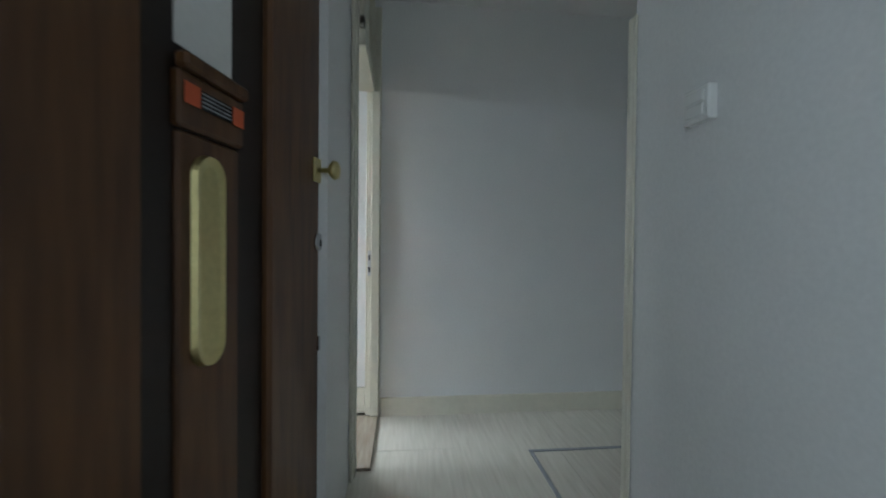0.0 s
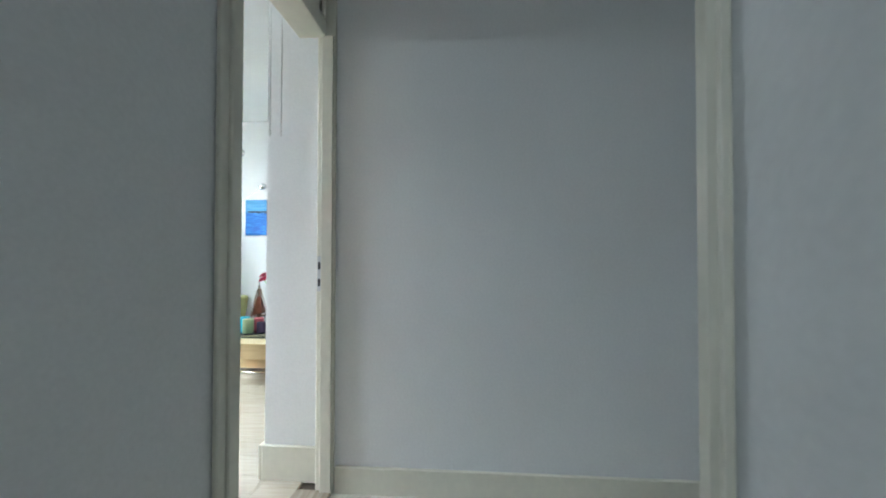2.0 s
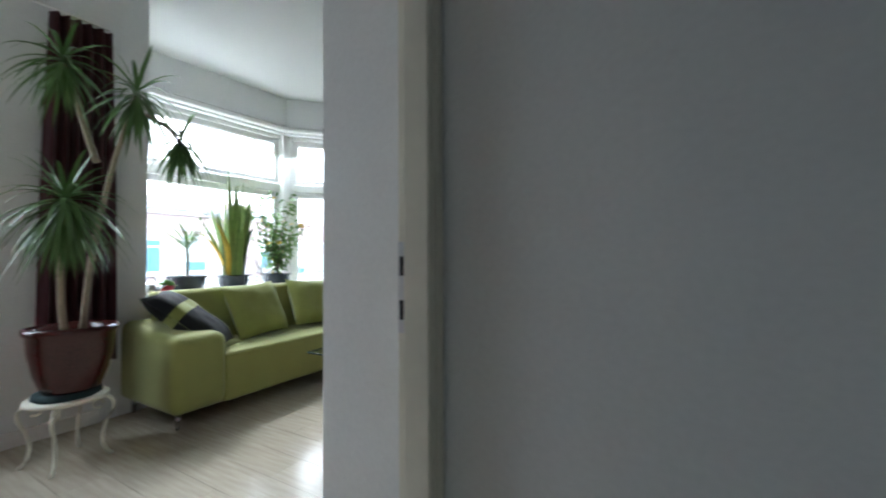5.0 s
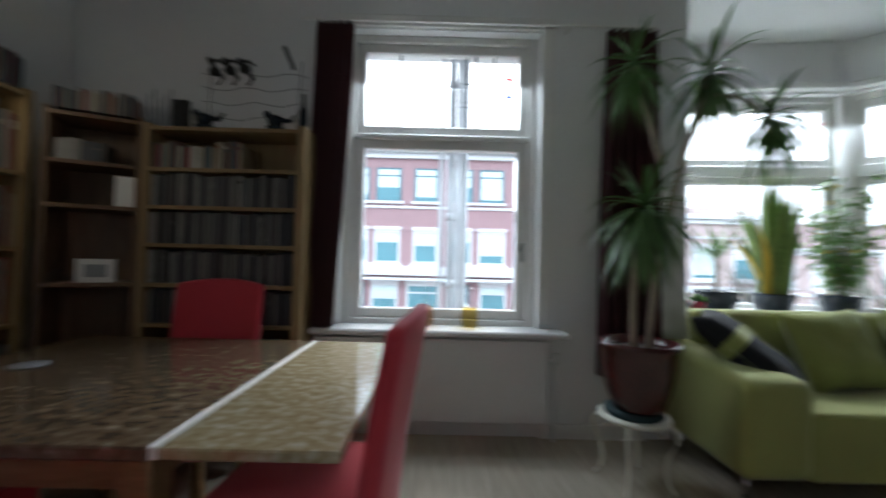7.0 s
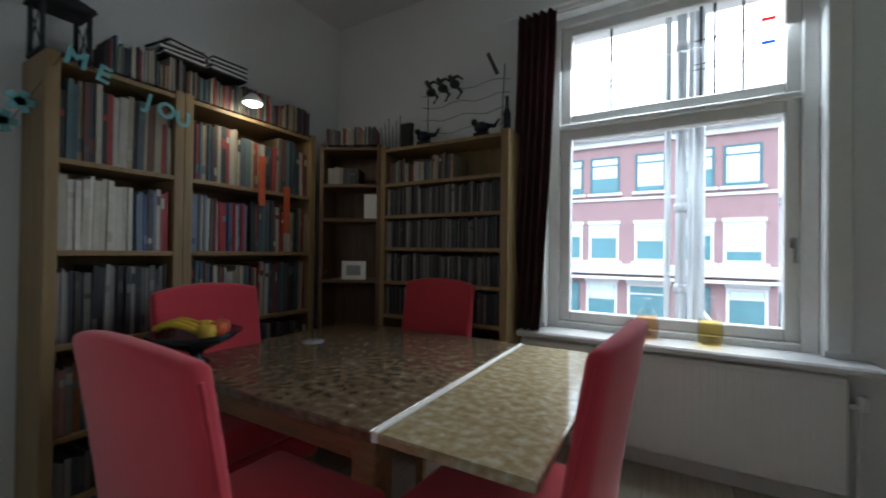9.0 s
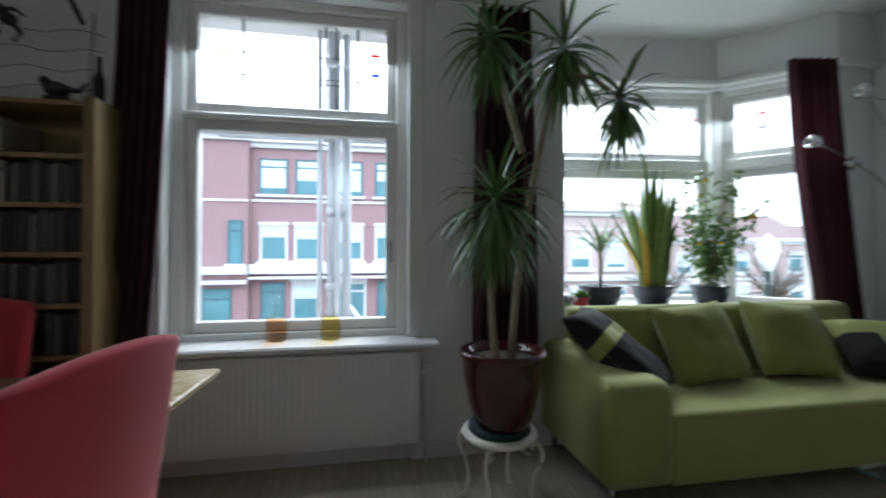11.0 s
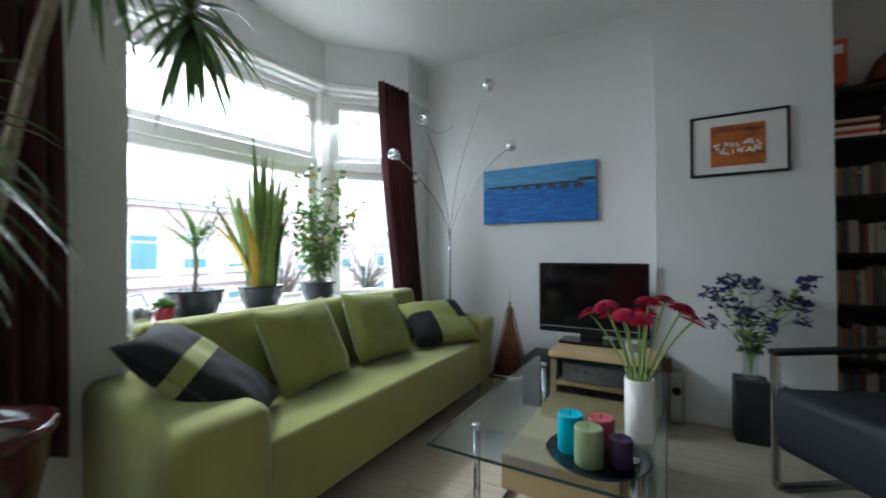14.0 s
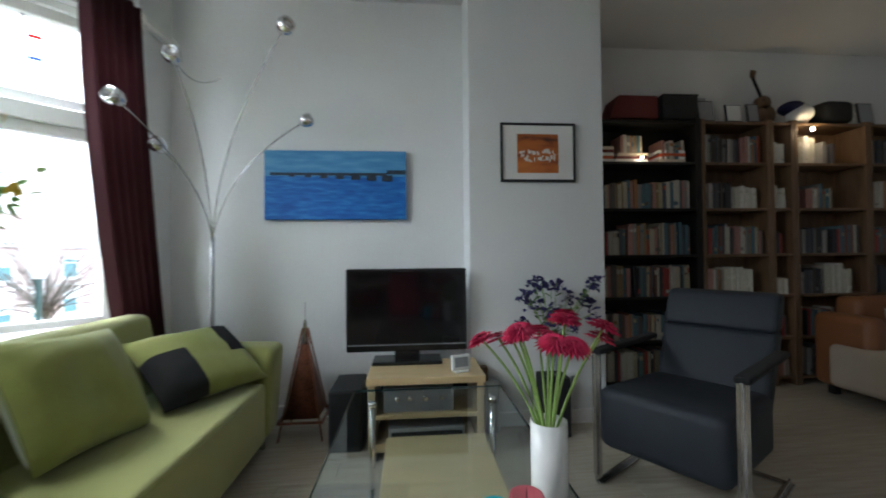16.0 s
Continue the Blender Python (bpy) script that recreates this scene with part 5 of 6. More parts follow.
def dining_chair():
    """Upholstered chair; faces +y, back at y = 0."""
    e = thing("dining_chair", (0, 0, 0), "red upholstered dining chair with a tall curved back", "dining chair", "chairs round the table")
    t = bmesh.new()
    add_box(t, -.235, .235, .03, .46, .36, .485)
    bmesh.ops.bevel(t, geom=t.edges[:], offset=.03, segments=3, affect='EDGES', profile=.5)
    for f in t.faces:
        f.smooth = True
    part("seat", merge(bm_new(), t), REDFAB, e)
    t = bmesh.new()
    n, mrow = 14, 10
    front, back = [], []
    for j in range(mrow + 1):
        s_ = j / mrow
        z = .16 + s_ * .80
        rf_, rb_ = [], []
        for i in range(n + 1):
            u = i / n * 2 - 1
            crown = .03 * (1 - u * u) * (s_ ** 6)
            yb = -.09 * s_ ** 1.5 - .035 * (1 - u * u) * s_
            th = .068 - .020 * s_
            w = .238
            rf_.append(t.verts.new((u * w, yb + th / 2 + .02, z + crown)))
            rb_.append(t.verts.new((u * w, yb - th / 2 + .02, z + crown)))
        front.append(rf_)
        back.append(rb_)
    for j in range(mrow):
        for i in range(n):
            t.faces.new((front[j][i], front[j][i + 1], front[j + 1][i + 1], front[j + 1][i]))
            t.faces.new((back[j][i], back[j + 1][i], back[j + 1][i + 1], back[j][i + 1]))
        t.faces.new((front[j][0], front[j + 1][0], back[j + 1][0], back[j][0]))
        t.faces.new((front[j][n], back[j][n], back[j + 1][n], front[j + 1][n]))
    for i in range(n):
        t.faces.new((front[-1][i], front[-1][i + 1], back[-1][i + 1], back[-1][i]))
        t.faces.new((front[0][i], back[0][i], back[0][i + 1], front[0][i + 1]))
    bmesh.ops.recalc_face_normals(t, faces=t.faces[:])
    rim = [ed for ed in t.edges if len(ed.link_faces) == 2 and ed.calc_face_angle(0) > .9]
    bmesh.ops.bevel(t, geom=rim, offset=.018, segments=3, affect='EDGES', profile=.5)
    for f in t.faces:
        f.smooth = True
    part("backrest", merge(bm_new(), t), REDFAB, e)
    for sx in (-1, 1):
        part("piping", tube(bm_new(), [(sx * .236, .05, .30), (sx * .236, -.015, .62), (sx * .236, -.07, .93)], .006, 6), REDFAB, e)
    part("skirt", box(-.225, .225, .04, .45, .24, .365, .01), REDFAB, e)
    for x in (-.20, .20):
        for y in (.06, .42):
            part("leg", box(x - .02, x + .02, y - .02, y + .02, 0, .25, .003), OAKSIDE, e)
    return e


ch = dining_chair()
ch.matrix_basis = pose(.82, 2.54, 0, 0, 0, 0)
copy_thing(ch, pose(1.56, 3.16, 0, 0, 0, 86))
copy_thing(ch, pose(.50, 4.13, 0, 0, 0, 180))
copy_thing(ch, pose(-.10, 3.17, 0, 0, 0, -92))

# fruit bowl
d = thing("fruit_bowl", (.02, 3.02, TZ + .001), "dark footed bowl on the dining table", "bowl")
part("bowl", lathe(bm_new(), [(.05, 0), (.05, .01), (.02, .03), (.03, .055), (.13, .10), (.175, .135), (.170, .137), (.12, .11), (.01, .075)], 32), DARKPOT, d)
for i in range(3):
    b_ = thing("banana", (.02 - .03 * i, 2.97 + .015 * i, TZ + .15), "ripe yellow banana lying in the bowl", "banana", "bananas")
    pts = curve_pts((-.11, -.05 + .03 * i, .0), (0, -.05 + .02 * i, .055), (.09, .01 + .02 * i, -.005), 8)
    part("skin", tube(bm_new(), pts, .017, 8, .012), YELLOWFR, b_)
for i, (x, y, mt, nm) in enumerate(((.10, 3.06, REDFR, "apple"), (.13, 3.00, YELLOWFR, "apple"), (.06, 3.10, REDFR, "apple"), (.03, 3.05, YELLOWFR, "apple"))):
    b_ = thing(nm, (x, y, TZ + .118), "red and yellow apple in the fruit bowl", "apple", "apples")
    part("flesh", lathe(bm_new(), [(.012, 0), (.028, .006), (.036, .03), (.030, .055), (.012, .062), (.004, .056)], 18), mt, b_)
    part("stalk", tube(bm_new(), [(0, 0, .055), (.004, 0, .075)], .0015, 5), BARK, b_)

# phone holder on table
d = thing("desk_microphone", (.12, 3.55, TZ + .001), "thin dark wire stand on a round foot", "stand")
part("foot", lathe(bm_new(), [(.06, 0), (.06, .006), (.01, .01)], 20), GREYPLASTIC, d)
part("wire", tube(bm_new(), curve_pts((0, 0, .008), (-.02, .0, .30), (.10, 0, .38), 10), .003, 6), BLACK, d)
for k, (x, y, z) in enumerate(((-.414, 3.62, 1.66), (-.414, 3.80, 1.50))):
    d = thing("orange_tag", (x, y, z - .24), "long orange paper tag hanging from the shelf", "tag", "orange tags")
    part("tag", box(-.004, .004, -.022, .022, 0, .30, .002), ORANGE, d)

# ---- bottles on the windowsill ----
for x, mt, lab in ((1.625, ORANGEGL, "clear round bottle with orange liquid and a stopper"), (1.915, AMBER, "clear round bottle with amber liquid and a stopper")):
    d = thing("bottle", (x, 4.56, .693), lab + " on the windowsill", "bottle", "sill bottles")
    part("liquid", lathe(bm_new(), [(.044, .005), (.052, .012), (.055, .06), (.051, .125), (.01, .126)], 24), mt, d)
    part("glass", lathe(bm_new(), [(.048, 0), (.057, .008), (.060, .06), (.056, .12), (.036, .155), (.017, .175), (.016, .205), (.024, .208), (.022, .216)], 24), VASEGLASS, d)
    part("stopper", ball(bm_new(), (0, 0, .232), .022, .9, 14), VASEGLASS, d)

# ---- yucca on its stool ----
PX, PY = 2.745, 4.02
st = thing("iron_stool", (PX - .01, PY + .02, 0), "cream painted iron stool with curled legs", "stool")
part("seat", lathe(bm_new(), [(.17, .335), (.175, .34), (.175, .352), (.17, .357)], 32), CREAMIRON, st)
part("cushion", lathe(bm_new(), [(.135, .357), (.145, .365), (.143, .385), (.13, .392)], 32), TEALPAD, st, "dark teal pad")
for i in range(4):
    a_ = math.pi / 4 + i * math.pi / 2 + .2
    cx, cy = math.cos(a_), math.sin(a_)
    pts = curve_pts((cx * .10, cy * .10, .34), (cx * .26, cy * .26, .33), (cx * .165, cy * .165, .19), 8) + curve_pts((cx * .16, cy * .16, .17), (cx * .13, cy * .13, .06), (cx * .19, cy * .19, .006), 6)[1:]
    part("leg", tube(bm_new(), pts, .009, 7), CREAMIRON, st)
    part("scroll", tube(bm_new(), [(cx * (.13 + .025 * math.cos(k * .9)), cy * (.13 + .025 * math.cos(k * .9)), .29 + .025 * math.sin(k * .9)) for k in range(7)], .006, 6), CREAMIRON, st)
po = thing("plant_pot", (PX, PY, .392), "burgundy glazed pot with a rolled rim", "plant pot")
part("body", lathe(bm_new(), [(.115, 0), (.125, .012), (.155, .10), (.178, .22), (.185, .30), (.198, .315), (.198, .340), (.182, .342), (.172, .31), (.16, .30)], 44), BURGUNDY, po)
part("soil", lathe(bm_new(), [(.172, .298), (.05, .31), (.01, .312)], 24), SOIL, po)
yu = thing("yucca", (PX, PY, .70), "tall yucca with drooping leaf crowns on bare canes", "plant")
ry = random.Random(21)
crowns = [  # place, reach, leaves
    ((-.115, -.27, .66), .31, 120), ((-.075, -.07, 1.42), .27, 64), ((.175, -.27, 1.29), .28, 64), ((.33, -.42, 1.04), .22, 50)]
canes = [((-.05, -.06, 0), (-.10, -.10, .35)), ((.06, -.10, .92), (.0, -.08, 1.15)), ((.03, -.04, 0), (.05, -.08, .65)), ((.17, -.27, 1.20), (.27, -.36, 1.18))]
for (o, rad, cnt), (b0, b1) in zip(crowns, canes):
    o = Vector(o)
    tr_ = part("trunk", tube(bm_new(), curve_pts(b0, b1, o, 12), .017 if cnt > 60 else .008, 9, .012 if cnt > 60 else .007), BARK, yu)
    bm = bmesh.new()
    for i in range(cnt):
        a_ = i * 2.39996
        s_ = i / cnt
        el = 1.25 - 2.35 * s_ ** .5 + ry.uniform(-.18, .18)
        ln = rad * ry.uniform(.72, 1.0)
        flat = max(0.0, math.cos(el))
        dr_ = Vector((math.cos(a_) * math.cos(el), math.sin(a_) * math.cos(el), math.sin(el)))
        base = o + Vector((0, 0, (1 - s_) * .08 - .04))
        tip = base + dr_ * ln + Vector((0, 0, -ln * .62 * flat * min(1.0, s_ * 4)))
        blade(bm, base, tip, .024, bend=dr_ * ln * .12 + Vector((0, 0, ln * .34 * flat)), n=6)
    part("crown", bm, LEAF_DK, tr_)

# ---- plants on the bay sill ----
def sill_pot(x, y, r0, hh):
    d = thing("plant_pot", (x, y, .776), "dark glazed pot on the bay windowsill", "plant pot", "sill pots")
    part("body", lathe(bm_new(), [(r0 * .72, 0), (r0 * .8, .008), (r0 * .98, hh * .55), (r0, hh * .85), (r0 * 1.06, hh * .9), (r0 * 1.06, hh), (r0 * .94, hh), (r0 * .9, hh * .85)], 32), DARKPOT, d)
    part("soil", lathe(bm_new(), [(r0 * .92, hh * .84), (.01, hh * .88)], 20), SOIL, d)


sill_pot(3.84, 5.02, .150, .16)
sill_pot(4.29, 5.03, .140, .15)
sill_pot(4.76, 4.98, .135, .15)
# slim young yucca
p = thing("sill_yucca", (3.84, 5.02, .905), "slim young plant with narrow pale leaves", "plant")
part("trunk", tube(bm_new(), [(0, 0, 0), (.01, 0, .15), (0, 0, .30)], .014, 8), BARK, p)
bm = bmesh.new()
for i in range(36):
    a_, el = i * 2.4, ry.uniform(-.1, 1.2)
    ln = ry.uniform(.18, .34)
    b0 = Vector((0, 0, .26 + .10 * (i / 36)))
    blade(bm, b0, b0 + ln * Vector((math.cos(a_) * math.cos(el), math.sin(a_) * math.cos(el), math.sin(el) - .1)), .022, bend=(0, 0, .03), n=5)
part("crown", bm, LEAF_FC, p)
bm, bl = bm_new(), bmesh.new()
twig = curve_pts((.02, 0, .2), (.12, 0, .4), (.20, .02, .66), 8)
tube(bm, twig, .005, 5, .003)
for i in range(60):
    q = twig[3 + i % 6]
    leaf(bl, q + Vector((ry.uniform(-.06, .06), ry.uniform(-.05, .05), ry.uniform(-.05, .05))), (ry.uniform(-1, 1), ry.uniform(-1, 1), ry.uniform(-.3, 1)), (ry.uniform(-1, 1), ry.uniform(-1, 1), 1), .03, .016)
part("twig", bm, BARK, p)
part("leaves", bl, LEAF_DK, p)
# snake plant
p = thing("snake_plant", (4.29, 5.03, .90), "tall snake plant with broad mottled upright leaves and yellow edges", "plant")
bm, bedge, by = bmesh.new(), bmesh.new(), bmesh.new()


def sword(tgt, rim, b0, tip, wide, turn, phase, curl):
    """A broad stiff upright leaf with a pale rim, widest above its middle, slightly twisted."""
    d_, rows = tip - b0, []
    out = Vector((d_.x, d_.y, 0))
    for k in range(10):
        u = k / 9
        w = wide * (.55 + .45 * math.sin(min(1, u * 1.5) * 1.57)) * (1 - max(0, u - .55) ** 1.6 * 3.4) + .0015
        w = max(w, .002)
        c_ = b0 + Vector((d_.x, d_.y, 0)) * u ** 1.6 + Vector((0, 0, d_.z * u)) + Vector((.010 * math.sin(u * 5 + phase), .010 * math.cos(u * 4 + phase), 0)) + out * curl * u ** 4
        sd = Vector((math.cos(turn + u * .7), math.sin(turn + u * .7), 0))
        nr = sd.cross(Vector((0, 0, 1)))
        rows.append([c_ - sd * w, c_ - sd * w * .78 + nr * w * .08, c_ + nr * w * .3, c_ + sd * w * .78 + nr * w * .08, c_ + sd * w])
    for lo, hi in zip(rows, rows[1:]):
        for i in range(4):
            dst = rim if i in (0, 3) else tgt
            dst.faces.new([dst.verts.new(q) for q in (lo[i], lo[i + 1], hi[i + 1], hi[i])]).smooth = True


for i in range(40):
    a_, rr = i * 2.4, .10 * math.sqrt(i / 40)
    lean = ry.uniform(.04, .17) * (.25 + i / 40)
    hh = ry.uniform(.50, .84) if i > 5 else ry.uniform(.86, 1.06)
    b0 = Vector((rr * math.cos(a_), rr * math.sin(a_), 0))
    yellow = i in (17, 33)
    if yellow:
        hh, lean = ry.uniform(.40, .52), .20
    tip = b0 + Vector((lean * math.cos(a_), lean * math.sin(a_), hh))
    sword(by if yellow else bm, by if yellow else bedge, b0, tip, ry.uniform(.022, .034), a_ + 1.57 + ry.uniform(-.7, .7), i * 1.3, .5 if yellow else .15)
for b_ in (bm, bedge, by):
    bmesh.ops.remove_doubles(b_, verts=b_.verts[:], dist=.00005)
part("leaves", bm, LEAF_SV, p)
part("leaf_edges", bedge, LEAF_RIM, p, "pale yellow-green leaf edges")
part("yellow_leaves", by, LEAF_YL, p, "withered yellow leaves")
# ficus
p = thing("ficus", (4.76, 4.98, .90), "bushy ficus with small bright green leaves", "plant")
bm, bl, by = bm_new(), bmesh.new(), bmesh.new()
for i in range(28):
    a_ = i * 2.4
    rr, hh = ry.uniform(.05, .31), ry.uniform(.22, .88)
    tip = Vector((rr * math.cos(a_), rr * math.sin(a_), hh))
    pts = curve_pts((0, 0, 0), (.02 * math.cos(a_), .02 * math.sin(a_), hh * .6), tip, 8)
    tube(bm, pts, .006, 5, .002)
    for k in range(26):
        q = pts[ry.randint(3, 8)] + Vector((ry.uniform(-.06, .06), ry.uniform(-.06, .06), ry.uniform(-.06, .05)))
        leaf(by if ry.random() < .05 else bl, q, (ry.uniform(-1, 1), ry.uniform(-1, 1), ry.uniform(-1, .4)), (ry.uniform(-1, 1), ry.uniform(-1, 1), 1), ry.uniform(.04, .075), .034)
part("branches", bm, BARK, p)
part("leaves", bl, LEAF_FC, p)
part("yellow_leaves", by, LEAF_YL, p)
# kettle and small pots at the sill's near end
d = thing("watering_can", (3.47, 4.86, .776), "small dented steel watering can on the sill", "watering can")
part("body", lathe(bm_new(), [(.055, 0), (.07, .02), (.072, .07), (.045, .11), (.02, .12)], 24), STEEL, d)
part("handle", tube(bm_new(), [(-.06, 0, .08), (-.05, 0, .16), (.03, 0, .17), (.06, 0, .10)], .006, 6), STEEL, d)
part("spout", tube(bm_new(), [(.06, 0, .05), (.12, 0, .10)], .012, 8, .008), STEEL, d)
d = thing("small_pot", (3.62, 4.90, .776), "small red pot with a low green succulent", "plant pot")
part("body", lathe(bm_new(), [(.04, 0), (.055, .09), (.052, .09), (.045, .07)], 20), mat("crimson_glaze", (.35, .03, .05), .3), d)
bm = bmesh.new()
for i in range(40):
    leaf(bm, (0, 0, .08), (ry.uniform(-1, 1), ry.uniform(-1, 1), ry.uniform(.1, 1)), (ry.uniform(-1, 1), ry.uniform(-1, 1), 1), .07, .03)
part("leaves", bm, LEAF_FC, d)

# hanging cords inside the doorway
for x, y in ((2.352, 1.815), (2.37, 1.771)):
    d = thing("pull_cord", (x, y, 1.67), "thin white pull cord with a small knob", "cord", "pull cords")
    part("cord", tube(bm_new(), [(0, 0, .01), (0, 0, CEIL_Z - 1.67)], .0035, 6), WHITE, d)
    part("knob", lathe(bm_new(), [(.002, .03), (.006, .022), (.006, .004), (.003, 0)], 10), WHITE, d)

# ---- tall bookcases in the rear recess ----
RZ = [.08, .42, .78, 1.13, 1.52, 1.91, 2.26]
PX_ = 6.20


def rear_case(y1, wd, wood, label, shelves, post=.03):
    """shelves: for each shelf from the floor up, runs of (start, end as shares of the width, books, lowest, highest)."""
    rows = [(i, post + .008 + a * (wd - 2 * post - .016), post + .008 + b * (wd - 2 * post - .016), mt, lo, hi, .014, .036) for i, runs in enumerate(shelves) for a, b, mt, lo, hi in runs]
    return bookcase((PX_, y1, 0), -90, wd, .28, RZ, wood, label, rows, post=post, group="rear bookcases")


A_, B_, C_, D_, E_ = BOOKS_A, BOOKS_B, BOOKS_C, BOOKS_D, BOOKS_E
rear_case(1.70, 1.11, BLACKWOOD, "black bookcase full of paperbacks beside the chimney", (
    ((0, .92, A_, .2, .27),), ((0, .95, C_, .19, .25),), ((0, .45, C_, .22, .27), (.46, .96, A_, .22, .26)), ((0, .40, A_, .19, .22), (.41, .97, C_, .21, .28)), ((0, .97, C_, .19, .24),), ((.36, .55, C_, .17, .25), (.72, .96, C_, .13, .19))), .05)
rear_case(.585, .62, BROWNWOOD, "brown wooden bookcase half full of books", (
    ((0, .9, A_, .2, .26),), ((0, .8, B_, .2, .26),), ((0, .28, C_, .2, .26), (.3, .82, D_, .21, .24)), ((0, .5, A_, .18, .26), (.5, .95, C_, .19, .24)), ((.05, .5, B_, .17, .22), (.5, .92, D_, .17, .2)), ((0, .6, B_, .2, .26), (.62, .95, C_, .2, .24))))
rear_case(-.04, .22, BROWNWOOD, "narrow brown bookcase with small books", tuple(((0, f, m_, .12, .2),) for f, m_ in ((.9, C_), (.8, A_), (.95, D_), (.7, A_), (.95, D_), (.85, D_))))
rear_case(-.265, .70, BROWNWOOD, "brown wooden bookcase with a lit upper shelf", (
    ((.1, .7, B_, .2, .25),), ((.1, .6, A_, .2, .24),), ((0, .35, B_, .18, .24), (.4, .8, D_, .2, .26)), ((0, .45, B_, .19, .24), (.55, .95, A_, .2, .25)), ((.15, .55, C_, .17, .23),), ((0, .34, D_, .2, .25), (.4, .6, B_, .15, .2))))
rear_case(-.97, .80, BROWNWOOD, "brown wooden bookcase at the room's rear", tuple(((0, f, m_, .18, .25),) for f, m_ in ((.8, A_), (.6, C_), (.9, B_), (.7, A_), (.8, C_), (.5, B_))))
for k, (y, n, w_) in enumerate(((1.50, 5, .30), (1.19, 3, .30), (.83, 4, .26))):
    d = thing("book_stack", (6.33, y, RZ[5] + .001), "short stack of books lying flat on the shelf", "books", "lying book stacks")
    for i in range(n):
        hgt = .026
        part("book", box(-.11 + .006 * (i % 2), .08, -w_ / 2 + .01 * ((i * 3 + k) % 3), w_ / 2 - .012 * (i % 3), i * hgt, i * hgt + hgt - .0015, .002), (PAPER, ORANGE, PAPER, DKRED, BEIGE)[(i + 2 * k) % 5], d)
lamp_point("shelf_spot", (6.15, -.42, 2.20), .5, (1.0, .72, .42), .02)
d = thing("shelf_lamp", (6.19, -.42, 2.20), "tiny warm lamp under the bookcase top", "lamp")
part("bulb", ball(bm_new(), (0, 0, .0), .014, 1, 10), BULB, d)
part("mount", lathe(bm_new(), [(.012, .012), (.012, .035)], 12), STEEL, d)
d = thing("fairy_light", (6.19, 1.12, 1.94), "small glowing light among the books", "lamp")
part("bulb", ball(bm_new(), (0, 0, .0), .010, 1, 10), BULB, d)
part("socket", lathe(bm_new(), [(.008, -.024), (.008, -.008)], 10), STEEL, d)
lamp_point("fairy_light_glow", (6.14, 1.10, 2.0), .10, (1.0, .75, .45), .02)
# things on top
d = thing("box_file", (6.30, 1.56, 2.281), "orange box file standing on the bookcase", "box file")
part("case", box(-.12, .12, -.05, .05, 0, .30, .003), ORANGE, d)
part("label", box(-.1225, -.1205, -.025, .025, .2, .26, 0), PAPER, d)
d = thing("storage_box", (6.32, 1.16, 2.281), "dark red box with sloping lid on the bookcase", "box")
t = bmesh.new()
add_box(t, -.1, .12, -.2, .22, 0, .19)
for v_ in t.verts:
    if v_.co.z > .1 and v_.co.y > .1:
        v_.co.y -= .08
part("case", merge(bm_new(), t), DKRED, d)
d = thing("storage_box", (6.33, .74, 2.281), "black storage box on the bookcase", "box")
part("case", box(-.1, .1, -.15, .16, 0, .20, .006), BLACK, d)
part("lid", box(-.105, .105, -.155, .165, .20, .215, .004), BLACK, d)
for y, w_, h_, mt in ((.48, .13, .17, GREYPLASTIC), (.22, .13, .14, PAPER), (.04, .09, .15, GREYPLASTIC), (-1.05, .13, .18, GREYPLASTIC)):
    d = thing("framed_photo", (6.28, y, 2.281), "small framed photograph on the bookcase top", "photo frame", "photo frames")
    part("frame", box(-.008, .008, -w_ / 2 - .01, w_ / 2 + .01, 0, h_ + .02, .002), BLACK, d, m=pose(0, 0, 0, 0, 8, 0))
    part("picture", box(-.0105, -.0085, -w_ / 2, w_ / 2, .01, h_ + .01, 0), mt, d, m=pose(0, 0, 0, 0, 8, 0))
d = thing("flat_panel", (6.44, .58, 2.281), "flat grey picture leaning behind the photographs", "picture")
part("panel", box(-.01, .01, -.24, .24, 0, .28, .002), GREYPLASTIC, d, m=pose(0, 0, 0, 0, 6, 0))
d = thing("ukulele", (6.38, -.16, 2.281), "dark brown ukulele leaning on the wall", "ukulele")
bm = bm_new()
lathe(bm, [(.001, -.03), (.085, -.03), (.09, 0), (.085, .03), (.001, .03)], 24, m=pose(0, 0, .10, 0, 90, 0))
lathe(bm, [(.001, -.03), (.062, -.03), (.066, 0), (.062, .03), (.001, .03)], 24, m=pose(0, .02, .21, 0, 90, 0))
part("body", bm, BROWNWOOD, d)
part("neck", tube(bm_new(), [(-.02, .03, .22), (0, .11, .45)], .013, 8, .011), BLACKWOOD, d)
part("headstock", add_box(bm_new(), -.008, .008, -.025, .025, 0, .07, .003, 1, pose(0, .11, .44, 12, 0, 0) @ pose(0, 0, 0, 0, 0, 0)), BROWNWOOD, d)
d = thing("plush_mask", (6.30, -.42, 2.281), "crumpled white and navy cloth toy on the bookcase", "toy")
bm = bm_new()
ball(bm, (0, 0, .09), .10, .9, 16)
ball(bm, (-.03, .08, .05), .055, .9, 12)
part("cloth", bm, PAPER, d)
part("cap", ball(bm_new(), (.03, .05, .15), .10, .6, 16), mat("navy_cloth", (.01, .012, .05), .9), d)
d = thing("cloth_bag", (6.33, -.74, 2.281), "dark crumpled bag on the bookcase", "bag")
t = bmesh.new()
add_box(t, -.1, .1, -.15, .13, 0, .20)
bmesh.ops.bevel(t, geom=t.edges[:], offset=.05, segments=3, affect='EDGES', profile=.5)
part("cloth", merge(bm_new(), t), BLACKFAB, d)

